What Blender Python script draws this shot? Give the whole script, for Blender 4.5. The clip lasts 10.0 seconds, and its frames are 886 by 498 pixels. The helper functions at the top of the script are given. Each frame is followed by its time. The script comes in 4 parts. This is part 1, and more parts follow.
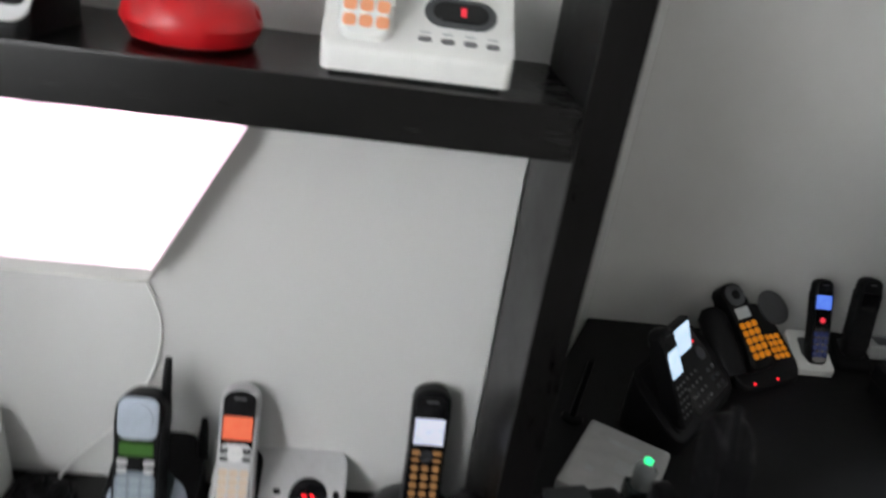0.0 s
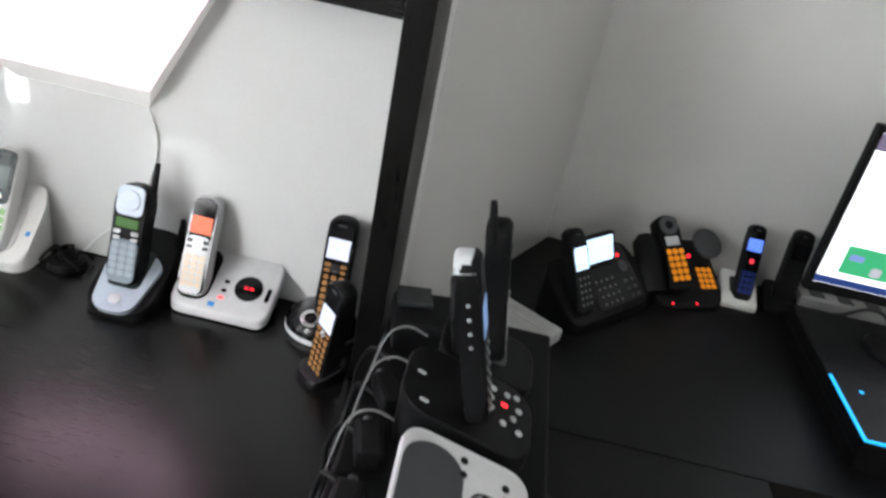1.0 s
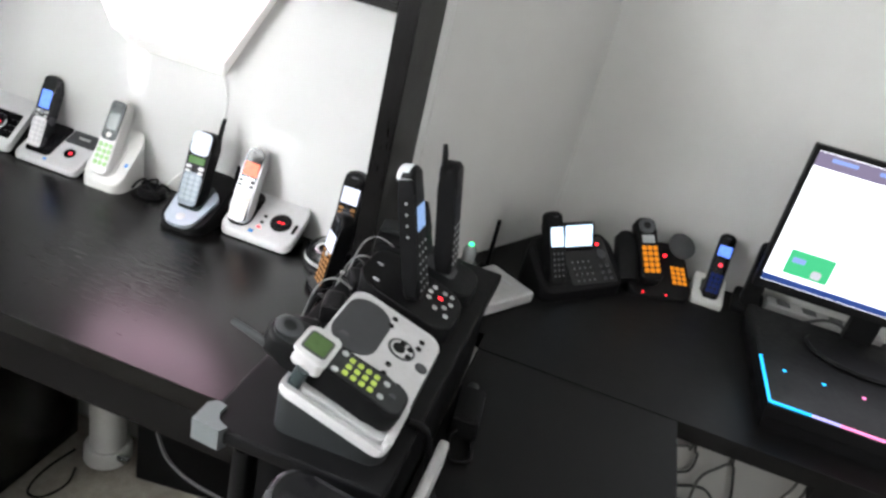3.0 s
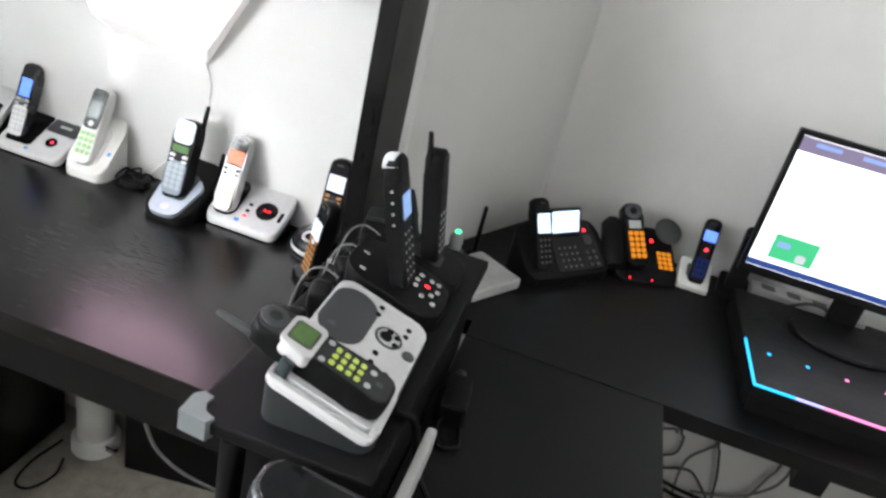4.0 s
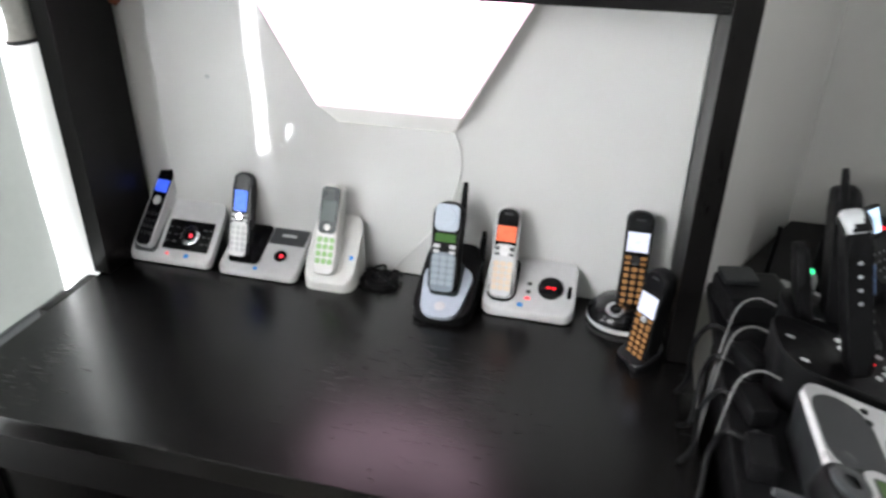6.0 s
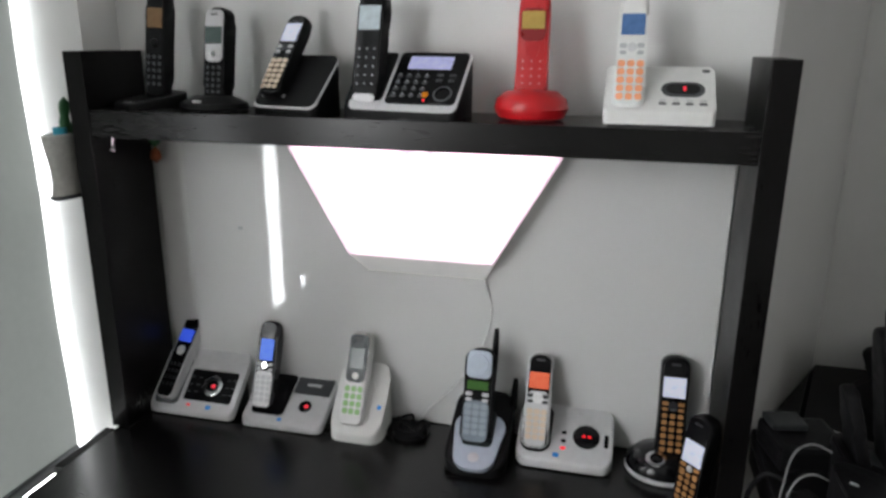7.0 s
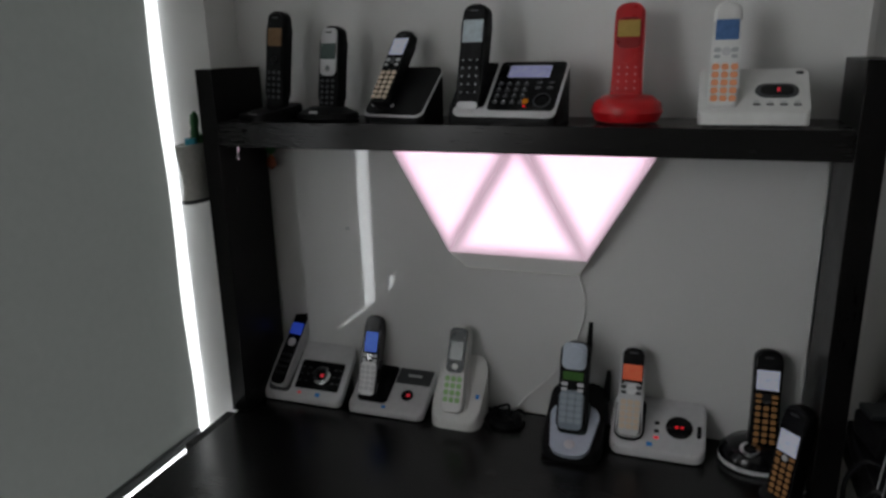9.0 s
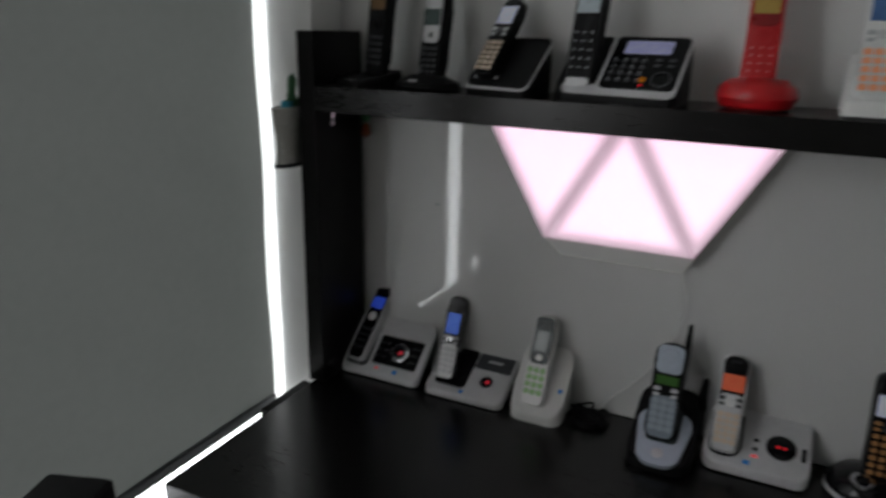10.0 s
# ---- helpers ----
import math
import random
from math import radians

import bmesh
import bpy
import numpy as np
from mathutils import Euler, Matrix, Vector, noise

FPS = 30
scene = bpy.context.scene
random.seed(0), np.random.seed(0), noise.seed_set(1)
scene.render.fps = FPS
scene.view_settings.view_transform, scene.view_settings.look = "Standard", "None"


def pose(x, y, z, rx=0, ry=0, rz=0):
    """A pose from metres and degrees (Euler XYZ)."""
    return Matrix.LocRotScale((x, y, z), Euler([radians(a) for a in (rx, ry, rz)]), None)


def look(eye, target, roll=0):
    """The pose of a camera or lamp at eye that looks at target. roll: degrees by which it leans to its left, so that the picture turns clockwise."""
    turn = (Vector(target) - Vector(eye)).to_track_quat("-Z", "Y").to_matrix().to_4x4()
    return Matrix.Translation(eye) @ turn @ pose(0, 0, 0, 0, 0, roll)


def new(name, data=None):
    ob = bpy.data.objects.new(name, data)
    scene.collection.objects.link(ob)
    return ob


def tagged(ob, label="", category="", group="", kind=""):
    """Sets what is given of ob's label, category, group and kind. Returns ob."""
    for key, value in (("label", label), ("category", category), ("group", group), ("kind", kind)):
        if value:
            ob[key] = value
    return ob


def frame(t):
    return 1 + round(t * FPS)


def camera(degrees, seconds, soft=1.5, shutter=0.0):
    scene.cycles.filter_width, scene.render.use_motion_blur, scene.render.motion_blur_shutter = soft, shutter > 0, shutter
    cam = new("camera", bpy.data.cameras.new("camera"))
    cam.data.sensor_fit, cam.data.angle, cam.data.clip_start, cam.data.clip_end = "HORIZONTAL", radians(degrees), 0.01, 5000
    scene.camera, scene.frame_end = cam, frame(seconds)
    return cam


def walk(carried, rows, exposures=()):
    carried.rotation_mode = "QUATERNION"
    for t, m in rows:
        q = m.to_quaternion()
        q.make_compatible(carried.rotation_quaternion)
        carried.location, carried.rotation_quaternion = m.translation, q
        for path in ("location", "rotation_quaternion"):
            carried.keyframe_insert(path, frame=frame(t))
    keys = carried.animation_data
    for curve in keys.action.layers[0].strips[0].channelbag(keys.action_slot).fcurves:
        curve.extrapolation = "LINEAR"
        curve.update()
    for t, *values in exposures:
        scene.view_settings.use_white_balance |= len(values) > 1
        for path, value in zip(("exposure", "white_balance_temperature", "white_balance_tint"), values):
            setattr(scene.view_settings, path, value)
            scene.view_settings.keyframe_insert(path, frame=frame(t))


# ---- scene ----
cam = camera(63.5, 10.0, soft=2.7, shutter=0.4)
METRES, EYE, TILT, LEAN, TURN = 1.56, 1.437, 0.0, 0.0, -6.5
ROWS = [
    (0.0, 0.0, 0.0, 0.0, 3.92, -27.17, -7.68),
    (0.5, 0.1358, -0.088, -0.0083, 14.54, -28.7, -10.43),
    (1.0, 0.1964, -0.1639, -0.0013, 14.86, -29.54, -10.54),
    (1.5, 0.2219, -0.2395, 0.0036, 15.75, -29.14, -12.12),
    (2.0, 0.2875, -0.2855, 0.0084, 20.83, -28.88, -12.88),
    (2.2, 0.3201, -0.3006, 0.0060, 22.01, -27.92, -12.81),
    (3.3, 0.3684, -0.3265, 0.0095, 23.83, -27.13, -12.73),
    (3.5, 0.3683, -0.3254, 0.01, 23.45, -27.65, -12.67),
    (4.0, 0.368, -0.3238, 0.0104, 22.71, -28.07, -12.74),
    (4.5, 0.3571, -0.315, 0.0108, 22.91, -28.25, -12.78),
    (5.0, 0.2834, -0.3055, 0.0066, 24.02, -28.89, -8.95),
    (5.5, 0.1593, -0.2871, -0.0033, 23.61, -28.58, -3.08),
    (6.0, 0.0508, -0.2762, -0.0151, 20.91, -28.11, -0.74),
    (6.2, 0.0243, -0.2786, -0.0180, 20.25, -25.79, -0.81),
    (7.3, 0.0162, -0.3047, -0.0158, 20.75, -15.21, 0.48),
    (7.5, 0.017, -0.3164, -0.0146, 20.97, -15.81, 1.08),
    (8.0, 0.0138, -0.3392, -0.0125, 21.1, -16.08, 0.49),
    (8.5, 0.0039, -0.3544, -0.0126, 26.37, -16.31, -0.12),
    (9.0, 0.0045, -0.3475, -0.0124, 25.5, -15.73, 1.33),
    (9.5, 0.0002, -0.3412, -0.0153, 25.05, -15.02, 0.45),
    (10.0, -0.0226, -0.3204, -0.0223, 32.98, -17.29, -1.12),
]
walk(cam, [(t, pose(0, 0, EYE, TILT, LEAN, TURN) @ pose(METRES * x, METRES * y, METRES * z, 90 + pitch, roll, yaw)) for t, x, y, z, yaw, pitch, roll in ROWS],
     [(0.0, -0.58), (0.5, -0.30), (1.0, -0.02), (1.5, 0.26), (2.0, 0.40), (3.5, 0.42), (5.0, 0.42), (5.5, 0.38), (6.2, -0.24), (7.3, -1.20), (8.0, -1.85), (9.0, -2.36), (10.0, -2.44)])

# ---- world, light ----
world = bpy.data.worlds.new("sky")
scene.world = world
world.use_nodes = True
wn = world.node_tree.nodes
sky = wn.new("ShaderNodeTexSky")
sky.sky_type, sky.sun_disc = "NISHITA", False
sky.sun_elevation, sky.sun_rotation = radians(35), radians(200)
world.node_tree.links.new(sky.outputs[0], wn["Background"].inputs[0])
wn["Background"].inputs[1].default_value = 0.12


def area_lamp(name, m, sx, sy, watts, colour):
    data = bpy.data.lights.new(name, "AREA")
    data.shape, data.size, data.size_y, data.energy, data.color = "RECTANGLE", sx, sy, watts, colour
    ob = new(name, data)
    ob.matrix_world = m
    return ob


# daylight of the second window in the same wall, plus an added right-hand fill
area_lamp("window_daylight", look((-0.86, -0.88, 1.50), (-0.10, 0.05, 1.32)), 0.7, 0.9, 6.5, (1.0, 0.965, 0.95))
# no source known here: fill that brightens the slanting and far walls
area_lamp("right_fill", look((2.52, -0.75, 1.6), (0.45, 1.05, 1.05)), 1.2, 1.0, 14, (1.0, 0.97, 0.965))


# ---- materials ----
def mat(name, colour, rough=0.5, metal=0.0, coat_rough=0.1, vary=0.12, scale=40.0, bump=0.0, bscale=200.0, coat=0.0, emit=0.0, spec=0.5, stretch=(1, 1, 1), rvar=1.0):
    m = bpy.data.materials.new(name)
    m.use_nodes = True
    nt = m.node_tree
    b = nt.nodes["Principled BSDF"]
    b.inputs["Roughness"].default_value, b.inputs["Metallic"].default_value = rough, metal
    b.inputs["Coat Weight"].default_value, b.inputs["Coat Roughness"].default_value = coat, coat_rough
    b.inputs["Specular IOR Level"].default_value = spec
    co, mp = nt.nodes.new("ShaderNodeTexCoord"), nt.nodes.new("ShaderNodeMapping")
    mp.inputs["Scale"].default_value = stretch
    nt.links.new(co.outputs["Object"], mp.inputs[0])
    ns = nt.nodes.new("ShaderNodeTexNoise")
    ns.inputs["Scale"].default_value, ns.inputs["Detail"].default_value = scale, 6
    nt.links.new(mp.outputs[0], ns.inputs["Vector"])
    big = nt.nodes.new("ShaderNodeTexNoise")
    big.inputs["Scale"].default_value, big.inputs["Detail"].default_value = scale / 9, 3
    nt.links.new(co.outputs["Object"], big.inputs["Vector"])
    add = nt.nodes.new("ShaderNodeMath")
    add.operation = "ADD"
    nt.links.new(ns.outputs[0], add.inputs[0])
    nt.links.new(big.outputs[0], add.inputs[1])
    ramp = nt.nodes.new("ShaderNodeMapRange")
    ramp.inputs[1].default_value, ramp.inputs[2].default_value = 0.7, 1.3
    ramp.inputs[3].default_value, ramp.inputs[4].default_value = 1 - vary, 1 + vary
    nt.links.new(add.outputs[0], ramp.inputs[0])
    mul = nt.nodes.new("ShaderNodeVectorMath")
    mul.operation = "SCALE"
    mul.inputs[0].default_value = colour[:3]
    nt.links.new(ramp.outputs[0], mul.inputs["Scale"])
    nt.links.new(mul.outputs[0], b.inputs["Base Color"])
    rr = nt.nodes.new("ShaderNodeMapRange")
    rr.inputs[1].default_value, rr.inputs[2].default_value = 0.7, 1.3
    rr.inputs[3].default_value, rr.inputs[4].default_value = max(rough - 0.07 * rvar, 0.03), min(rough + 0.09 * rvar, 1)
    nt.links.new(add.outputs[0], rr.inputs[0])
    nt.links.new(rr.outputs[0], b.inputs["Roughness"])
    if bump:
        bn = nt.nodes.new("ShaderNodeTexNoise")
        bn.inputs["Scale"].default_value, bn.inputs["Detail"].default_value = bscale, 4
        nt.links.new(mp.outputs[0], bn.inputs["Vector"])
        bu = nt.nodes.new("ShaderNodeBump")
        bu.inputs["Strength"].default_value, bu.inputs["Distance"].default_value = bump, 0.001
        nt.links.new(bn.outputs[0], bu.inputs["Height"])
        nt.links.new(bu.outputs[0], b.inputs["Normal"])
    if emit:
        nt.links.new(mul.outputs[0], b.inputs["Emission Color"])
        b.inputs["Emission Strength"].default_value = emit
    return m


def glow(name, colour, strength, rough=0.25, lines=0.0):
    """A lit screen, key or lamp under clear plastic."""
    m = bpy.data.materials.new(name)
    m.use_nodes = True
    nt = m.node_tree
    b = nt.nodes["Principled BSDF"]
    b.inputs["Base Color"].default_value = (*[c * 0.25 for c in colour], 1)
    b.inputs["Roughness"].default_value = rough
    b.inputs["Specular IOR Level"].default_value = 0.12
    b.inputs["Emission Color"].default_value = (*colour, 1)
    b.inputs["Emission Strength"].default_value = strength
    if lines:
        co, nz, mr = nt.nodes.new("ShaderNodeTexCoord"), nt.nodes.new("ShaderNodeTexNoise"), nt.nodes.new("ShaderNodeMapRange")
        nz.inputs["Scale"].default_value = lines
        mr.inputs[1].default_value, mr.inputs[2].default_value = 0.3, 0.7
        mr.inputs[3].default_value, mr.inputs[4].default_value = strength * 0.8, strength * 1.15
        nt.links.new(co.outputs["Object"], nz.inputs["Vector"])
        nt.links.new(nz.outputs[0], mr.inputs[0])
        nt.links.new(mr.outputs[0], b.inputs["Emission Strength"])
    return m


M_WALL = mat("wall_paint", (0.60, 0.60, 0.588), 0.45, vary=0.03, scale=14, bump=0.12, bscale=260)
M_GLOSSWALL = mat("gloss_wall_paint", (0.66, 0.66, 0.65), 0.4, vary=0.03, scale=14, bump=0.1, bscale=260)
M_BOARD = mat("white_board_enamel", (0.66, 0.66, 0.655), 0.3, vary=0.015, scale=8, coat=1.0, coat_rough=0.035, rvar=0.0)
M_BOARD.node_tree.nodes["Principled BSDF"].inputs["Coat IOR"].default_value = 1.7
M_WHITE = mat("white_trim_paint", (0.78, 0.78, 0.77), 0.4, vary=0.03, scale=20, bump=0.05)
M_CEIL = mat("ceiling_paint", (0.75, 0.75, 0.73), 0.8, vary=0.03, scale=10, bump=0.1)
M_CARPET = mat("carpet", (0.30, 0.275, 0.235), 0.95, vary=0.25, scale=300, bump=0.6, bscale=700)
M_BLACKWOOD = mat("black_brown_wood", (0.0050, 0.0046, 0.0046), 0.25, spec=0.34, vary=0.4, scale=26, bump=0.012, bscale=90, stretch=(1, 8, 8), rvar=0.4)
M_BLACKWOOD_UP = mat("black_brown_wood_upright", (0.0055, 0.005, 0.005), 0.34, spec=0.15, vary=0.4, scale=60, bump=0.12, bscale=90, stretch=(9, 9, 1))
M_MATTWOOD = mat("matt_black_wood", (0.0055, 0.005, 0.005), 0.55, spec=0.12, vary=0.4, scale=60, bump=0.12, bscale=90, stretch=(1, 9, 9))
M_DESKTOP = mat("black_laminate", (0.006, 0.0058, 0.006), 0.45, spec=0.15, vary=0.35, scale=40, bump=0.12, bscale=140, stretch=(1, 6, 6))
M_BLACK = mat("black_plastic", (0.005, 0.005, 0.0055), 0.45, spec=0.13, vary=0.2, scale=90, bump=0.08, bscale=900)
M_GLOSS = mat("gloss_black_plastic", (0.006, 0.006, 0.007), 0.14, spec=0.3, vary=0.15, scale=60)
M_DARKGREY = mat("dark_grey_plastic", (0.045, 0.048, 0.052), 0.45, vary=0.15, scale=80, bump=0.08, bscale=900)
M_TEAL = mat("slate_plastic", (0.025, 0.035, 0.037), 0.28, spec=0.35, vary=0.1, scale=60)
M_SILVER = mat("silver_plastic", (0.55, 0.55, 0.56), 0.33, metal=0.1, vary=0.06, scale=90, bump=0.05, bscale=1200)
M_BLUESILVER = mat("blue_silver_plastic", (0.41, 0.47, 0.55), 0.33, metal=0.1, vary=0.06, scale=90)
M_SILVERLT = mat("bright_silver_plastic", (0.72, 0.72, 0.72), 0.3, metal=0.1, vary=0.05, scale=90)
M_MIDBLUE = mat("blue_grey_keypad", (0.19, 0.23, 0.27), 0.4)
M_PHONEWHITE = mat("white_plastic", (0.68, 0.68, 0.665), 0.35, vary=0.05, scale=70)
M_IVORY = mat("ivory_keys", (0.66, 0.53, 0.41), 0.5, vary=0.1, scale=90)
M_RED = mat("red_plastic", (0.46, 0.008, 0.012), 0.32, vary=0.12, scale=50)
M_PINK = mat("pinkish_trim", (0.55, 0.25, 0.26), 0.4)
M_DARKRED = mat("dark_red_plastic", (0.22, 0.006, 0.008), 0.3)
M_KEYGREY = mat("grey_keys", (0.42, 0.44, 0.45), 0.5)
M_MIDKEY = mat("dim_grey_keys", (0.14, 0.14, 0.145), 0.5)
M_CHROME = mat("chrome", (0.7, 0.7, 0.72), 0.15, metal=1.0, vary=0.05)
M_CHROMEBLACK = mat("dark_chrome", (0.055, 0.055, 0.06), 0.25, metal=0.6, vary=0.05)
M_BLUEKEY = mat("blue_grey_keys", (0.29, 0.34, 0.39), 0.4)
M_BLUE = mat("blue_sticker", (0.02, 0.25, 0.7), 0.4)
M_LCDGREY = mat("grey_lcd", (0.07, 0.095, 0.09), 0.15, vary=0.1, scale=120)
M_LCDAMBER = mat("amber_lcd", (0.42, 0.29, 0.08), 0.2, vary=0.1, scale=120)
M_LCDBROWN = mat("brown_lcd", (0.20, 0.12, 0.06), 0.2, vary=0.15, scale=120)
M_CABLE = mat("grey_cable", (0.14, 0.14, 0.14), 0.5)
M_BLIND = mat("roller_blind_fabric", (0.175, 0.18, 0.173), 0.85, vary=0.06, scale=500, bump=0.2, bscale=900)
bt = M_BLIND.node_tree
lit, mixed = bt.nodes.new("ShaderNodeBsdfTranslucent"), bt.nodes.new("ShaderNodeMixShader")
lit.inputs[0].default_value = (0.80, 0.86, 0.78, 1)
mixed.inputs[0].default_value = 0.003
bt.links.new(bt.nodes["Principled BSDF"].outputs[0], mixed.inputs[1])
bt.links.new(lit.outputs[0], mixed.inputs[2])
bt.links.new(mixed.outputs[0], bt.nodes["Material Output"].inputs[0])
M_GREEN = mat("leaf_green", (0.02, 0.12, 0.035), 0.5, vary=0.3, scale=60)
M_TEALBAND = mat("teal_band", (0.02, 0.30, 0.42), 0.5)
M_FABRIC = mat("white_pouch_fabric", (0.55, 0.55, 0.52), 0.9, vary=0.12, scale=120, bump=0.4, bscale=500)
M_CLAMP = mat("blue_grey_plastic", (0.13, 0.145, 0.15), 0.5, vary=0.08)
M_STRIP = mat("light_grey_plastic", (0.40, 0.40, 0.40), 0.5)
M_CLEAR = mat("clear_plastic", (0.20, 0.21, 0.21), 0.2)
M_SLATE = mat("slate_case", (0.012, 0.014, 0.015), 0.5)
G_ORN = mat("orange_bead", (0.25, 0.06, 0.015), 0.4)
M_SPK = mat("speaker_grille", (0.035, 0.037, 0.04), 0.55, vary=0.3, scale=500, bump=0.5, bscale=1500)

G_WHITE = glow("white_lit_screen", (0.80, 0.84, 1.0), 1.01, lines=90)
G_PALESCREEN = glow("pale_lit_screen", (0.62, 0.72, 0.76), 0.75, lines=90)
G_BRIGHT = glow("bright_lit_screen", (0.62, 0.80, 1.0), 1.50, lines=60)
G_LILAC = glow("lilac_lit_screen", (0.62, 0.64, 1.0), 0.81, lines=90)
G_BLUE = glow("blue_lit_screen", (0.06, 0.14, 0.95), 1.04, lines=90)
G_LBLUE = glow("light_blue_lit_screen", (0.13, 0.27, 1.0), 1.23, lines=90)
G_ORANGE = glow("orange_lit_screen", (1.0, 0.20, 0.10), 0.98, lines=90)
G_DULLGREEN = glow("dull_green_screen", (0.14, 0.24, 0.09), 0.28, lines=90)
G_GREEN = glow("green_lit_screen", (0.10, 0.26, 0.06), 0.35, lines=90)
G_KORANGE = glow("orange_lit_keys", (1.0, 0.33, 0.02), 0.5)
G_KAMBER = glow("amber_lit_keys", (0.85, 0.42, 0.16), 0.16)
G_KPEACH = glow("peach_lit_keys", (1.0, 0.45, 0.25), 0.75)
G_KGREEN = glow("green_lit_keys", (0.48, 0.80, 0.36), 0.40)
G_KLIME = glow("lime_lit_keys", (0.60, 0.80, 0.16), 0.3)
G_RED = glow("red_led", (1.0, 0.02, 0.03), 2.86)
G_REDDIM = glow("red_digit_glow", (1.0, 0.05, 0.08), 1.20)
G_LED = glow("green_led", (0.05, 1.0, 0.35), 2.0)
G_DBLUE = glow("dark_blue_lit_keys", (0.03, 0.06, 0.30), 0.10)
G_DIMBLUE = glow("dim_blue_screen", (0.12, 0.24, 0.50), 0.65, lines=90)
G_PALEBLUE = glow("pale_blue_screen", (0.35, 0.55, 0.95), 0.55, lines=90)
G_CYAN = glow("cyan_led_strip", (0.02, 0.45, 1.0), 1.6)
G_PURPLE = glow("pink_led_strip", (1.0, 0.25, 0.55), 1.4)
G_TAIL = glow("teal_led_strip", (0.1, 0.9, 0.75), 1.3)


# ---- mesh helpers ----
FLAT = set()


def part(name, bm, material, parent=None, label="", m=None):
    """Links a bmesh as one mesh object, under a thing or part if given."""
    me = bpy.data.meshes.new(name)
    crisp = 12 if id(bm) in FLAT else 38
    FLAT.discard(id(bm))
    bmesh.ops.recalc_face_normals(bm, faces=bm.faces)
    bm.to_mesh(me)
    bm.free()
    for p in me.polygons:
        p.use_smooth = True
    me.set_sharp_from_angle(angle=radians(crisp))
    me.materials.append(material)
    return piece(name, me, parent, label, m)


def piece(name, me, parent=None, label="", m=None):
    ob = new(name, me)
    ob.parent = parent
    ob.matrix_local = m if m is not None else Matrix()
    return tagged(ob, label)


def thing(name, label, category, m, group="", kind=""):
    ob = new(name)
    ob.empty_display_size = 0.02
    ob.matrix_world = m
    return tagged(ob, label, category, group, kind)


def box(x0, x1, y0, y1, z0, z1, bevel=0.0, seg=2):
    bm = bmesh.new()
    bmesh.ops.create_cube(bm, size=1.0)
    for v in bm.verts:
        v.co = Vector(((x0 + x1) / 2 + v.co.x * (x1 - x0), (y0 + y1) / 2 + v.co.y * (y1 - y0), (z0 + z1) / 2 + v.co.z * (z1 - z0)))
    if bevel:
        bmesh.ops.bevel(bm, geom=list(bm.edges), offset=bevel, segments=seg, affect="EDGES", profile=0.6)
    FLAT.add(id(bm))
    return bm


def rrect(w0, w1, h, r, n=5):
    """Outline in x, z of a slab standing on z = 0, w0 wide below, w1 wide above, with rounded corners."""
    pts = []
    for cx, cz, a0 in ((w0 / 2 - r, r, -90), (w1 / 2 - r, h - r, 0), (-w1 / 2 + r, h - r, 90), (-w0 / 2 + r, r, 180)):
        for k in range(n + 1):
            a = radians(a0 + 90 * k / n)
            pts.append((cx + r * math.cos(a), cz + r * math.sin(a)))
    return pts


def slab(pts, d, bevel=0.0, seg=2, y0=None):
    """Outline in x, z drawn out along y from y0 (default -d/2) to y0 + d."""
    y0 = -d / 2 if y0 is None else y0
    bm = bmesh.new()
    front = bm.faces.new([bm.verts.new((x, y0, z)) for x, z in pts])
    out = bmesh.ops.extrude_face_region(bm, geom=[front])
    for v in out["geom"]:
        if isinstance(v, bmesh.types.BMVert):
            v.co.y += d
    if bevel:
        rim = [e for e in bm.edges if abs(e.verts[0].co.y - e.verts[1].co.y) < 1e-6]
        bmesh.ops.bevel(bm, geom=rim, offset=bevel, segments=seg, affect="EDGES", profile=0.6)
    return bm


def lathe(profile, n=28, sx=1.0, sy=1.0):
    """Profile of (r, z) turned round z."""
    bm = bmesh.new()
    rings = []
    for r, z in profile:
        rings.append([bm.verts.new((sx * r * math.cos(2 * math.pi * k / n), sy * r * math.sin(2 * math.pi * k / n), z)) for k in range(n)])
    for a, b in zip(rings, rings[1:]):
        for k in range(n):
            bm.faces.new((a[k], a[(k + 1) % n], b[(k + 1) % n], b[k]))
    bm.faces.new(rings[0][::-1])
    bm.faces.new(rings[-1])
    return bm


def tube(points, r, n=8, taper=1.0):
    """A round cord through points, smoothed."""
    pts = [Vector(p) for p in points]
    fine = []
    for i in range(len(pts) - 1):
        p0, p1, p2, p3 = pts[max(i - 1, 0)], pts[i], pts[i + 1], pts[min(i + 2, len(pts) - 1)]
        for k in range(6):
            t = k / 6
            fine.append(0.5 * ((2 * p1) + (p2 - p0) * t + (2 * p0 - 5 * p1 + 4 * p2 - p3) * t * t + (3 * p1 - p0 - 3 * p2 + p3) * t ** 3))
    fine.append(pts[-1])
    bm = bmesh.new()
    rings = []
    side = None
    for i, p in enumerate(fine):
        d = (fine[min(i + 1, len(fine) - 1)] - fine[max(i - 1, 0)]).normalized()
        side = (side - d * side.dot(d)).normalized() if side is not None else d.orthogonal().normalized()
        up = d.cross(side)
        rad = r * (1 + (taper - 1) * i / (len(fine) - 1))
        rings.append([bm.verts.new(p + rad * (math.cos(2 * math.pi * k / n) * side + math.sin(2 * math.pi * k / n) * up)) for k in range(n)])
    for a, b in zip(rings, rings[1:]):
        for k in range(n):
            bm.faces.new((a[k], a[(k + 1) % n], b[(k + 1) % n], b[k]))
    bm.faces.new(rings[0][::-1])
    bm.faces.new(rings[-1])
    return bm


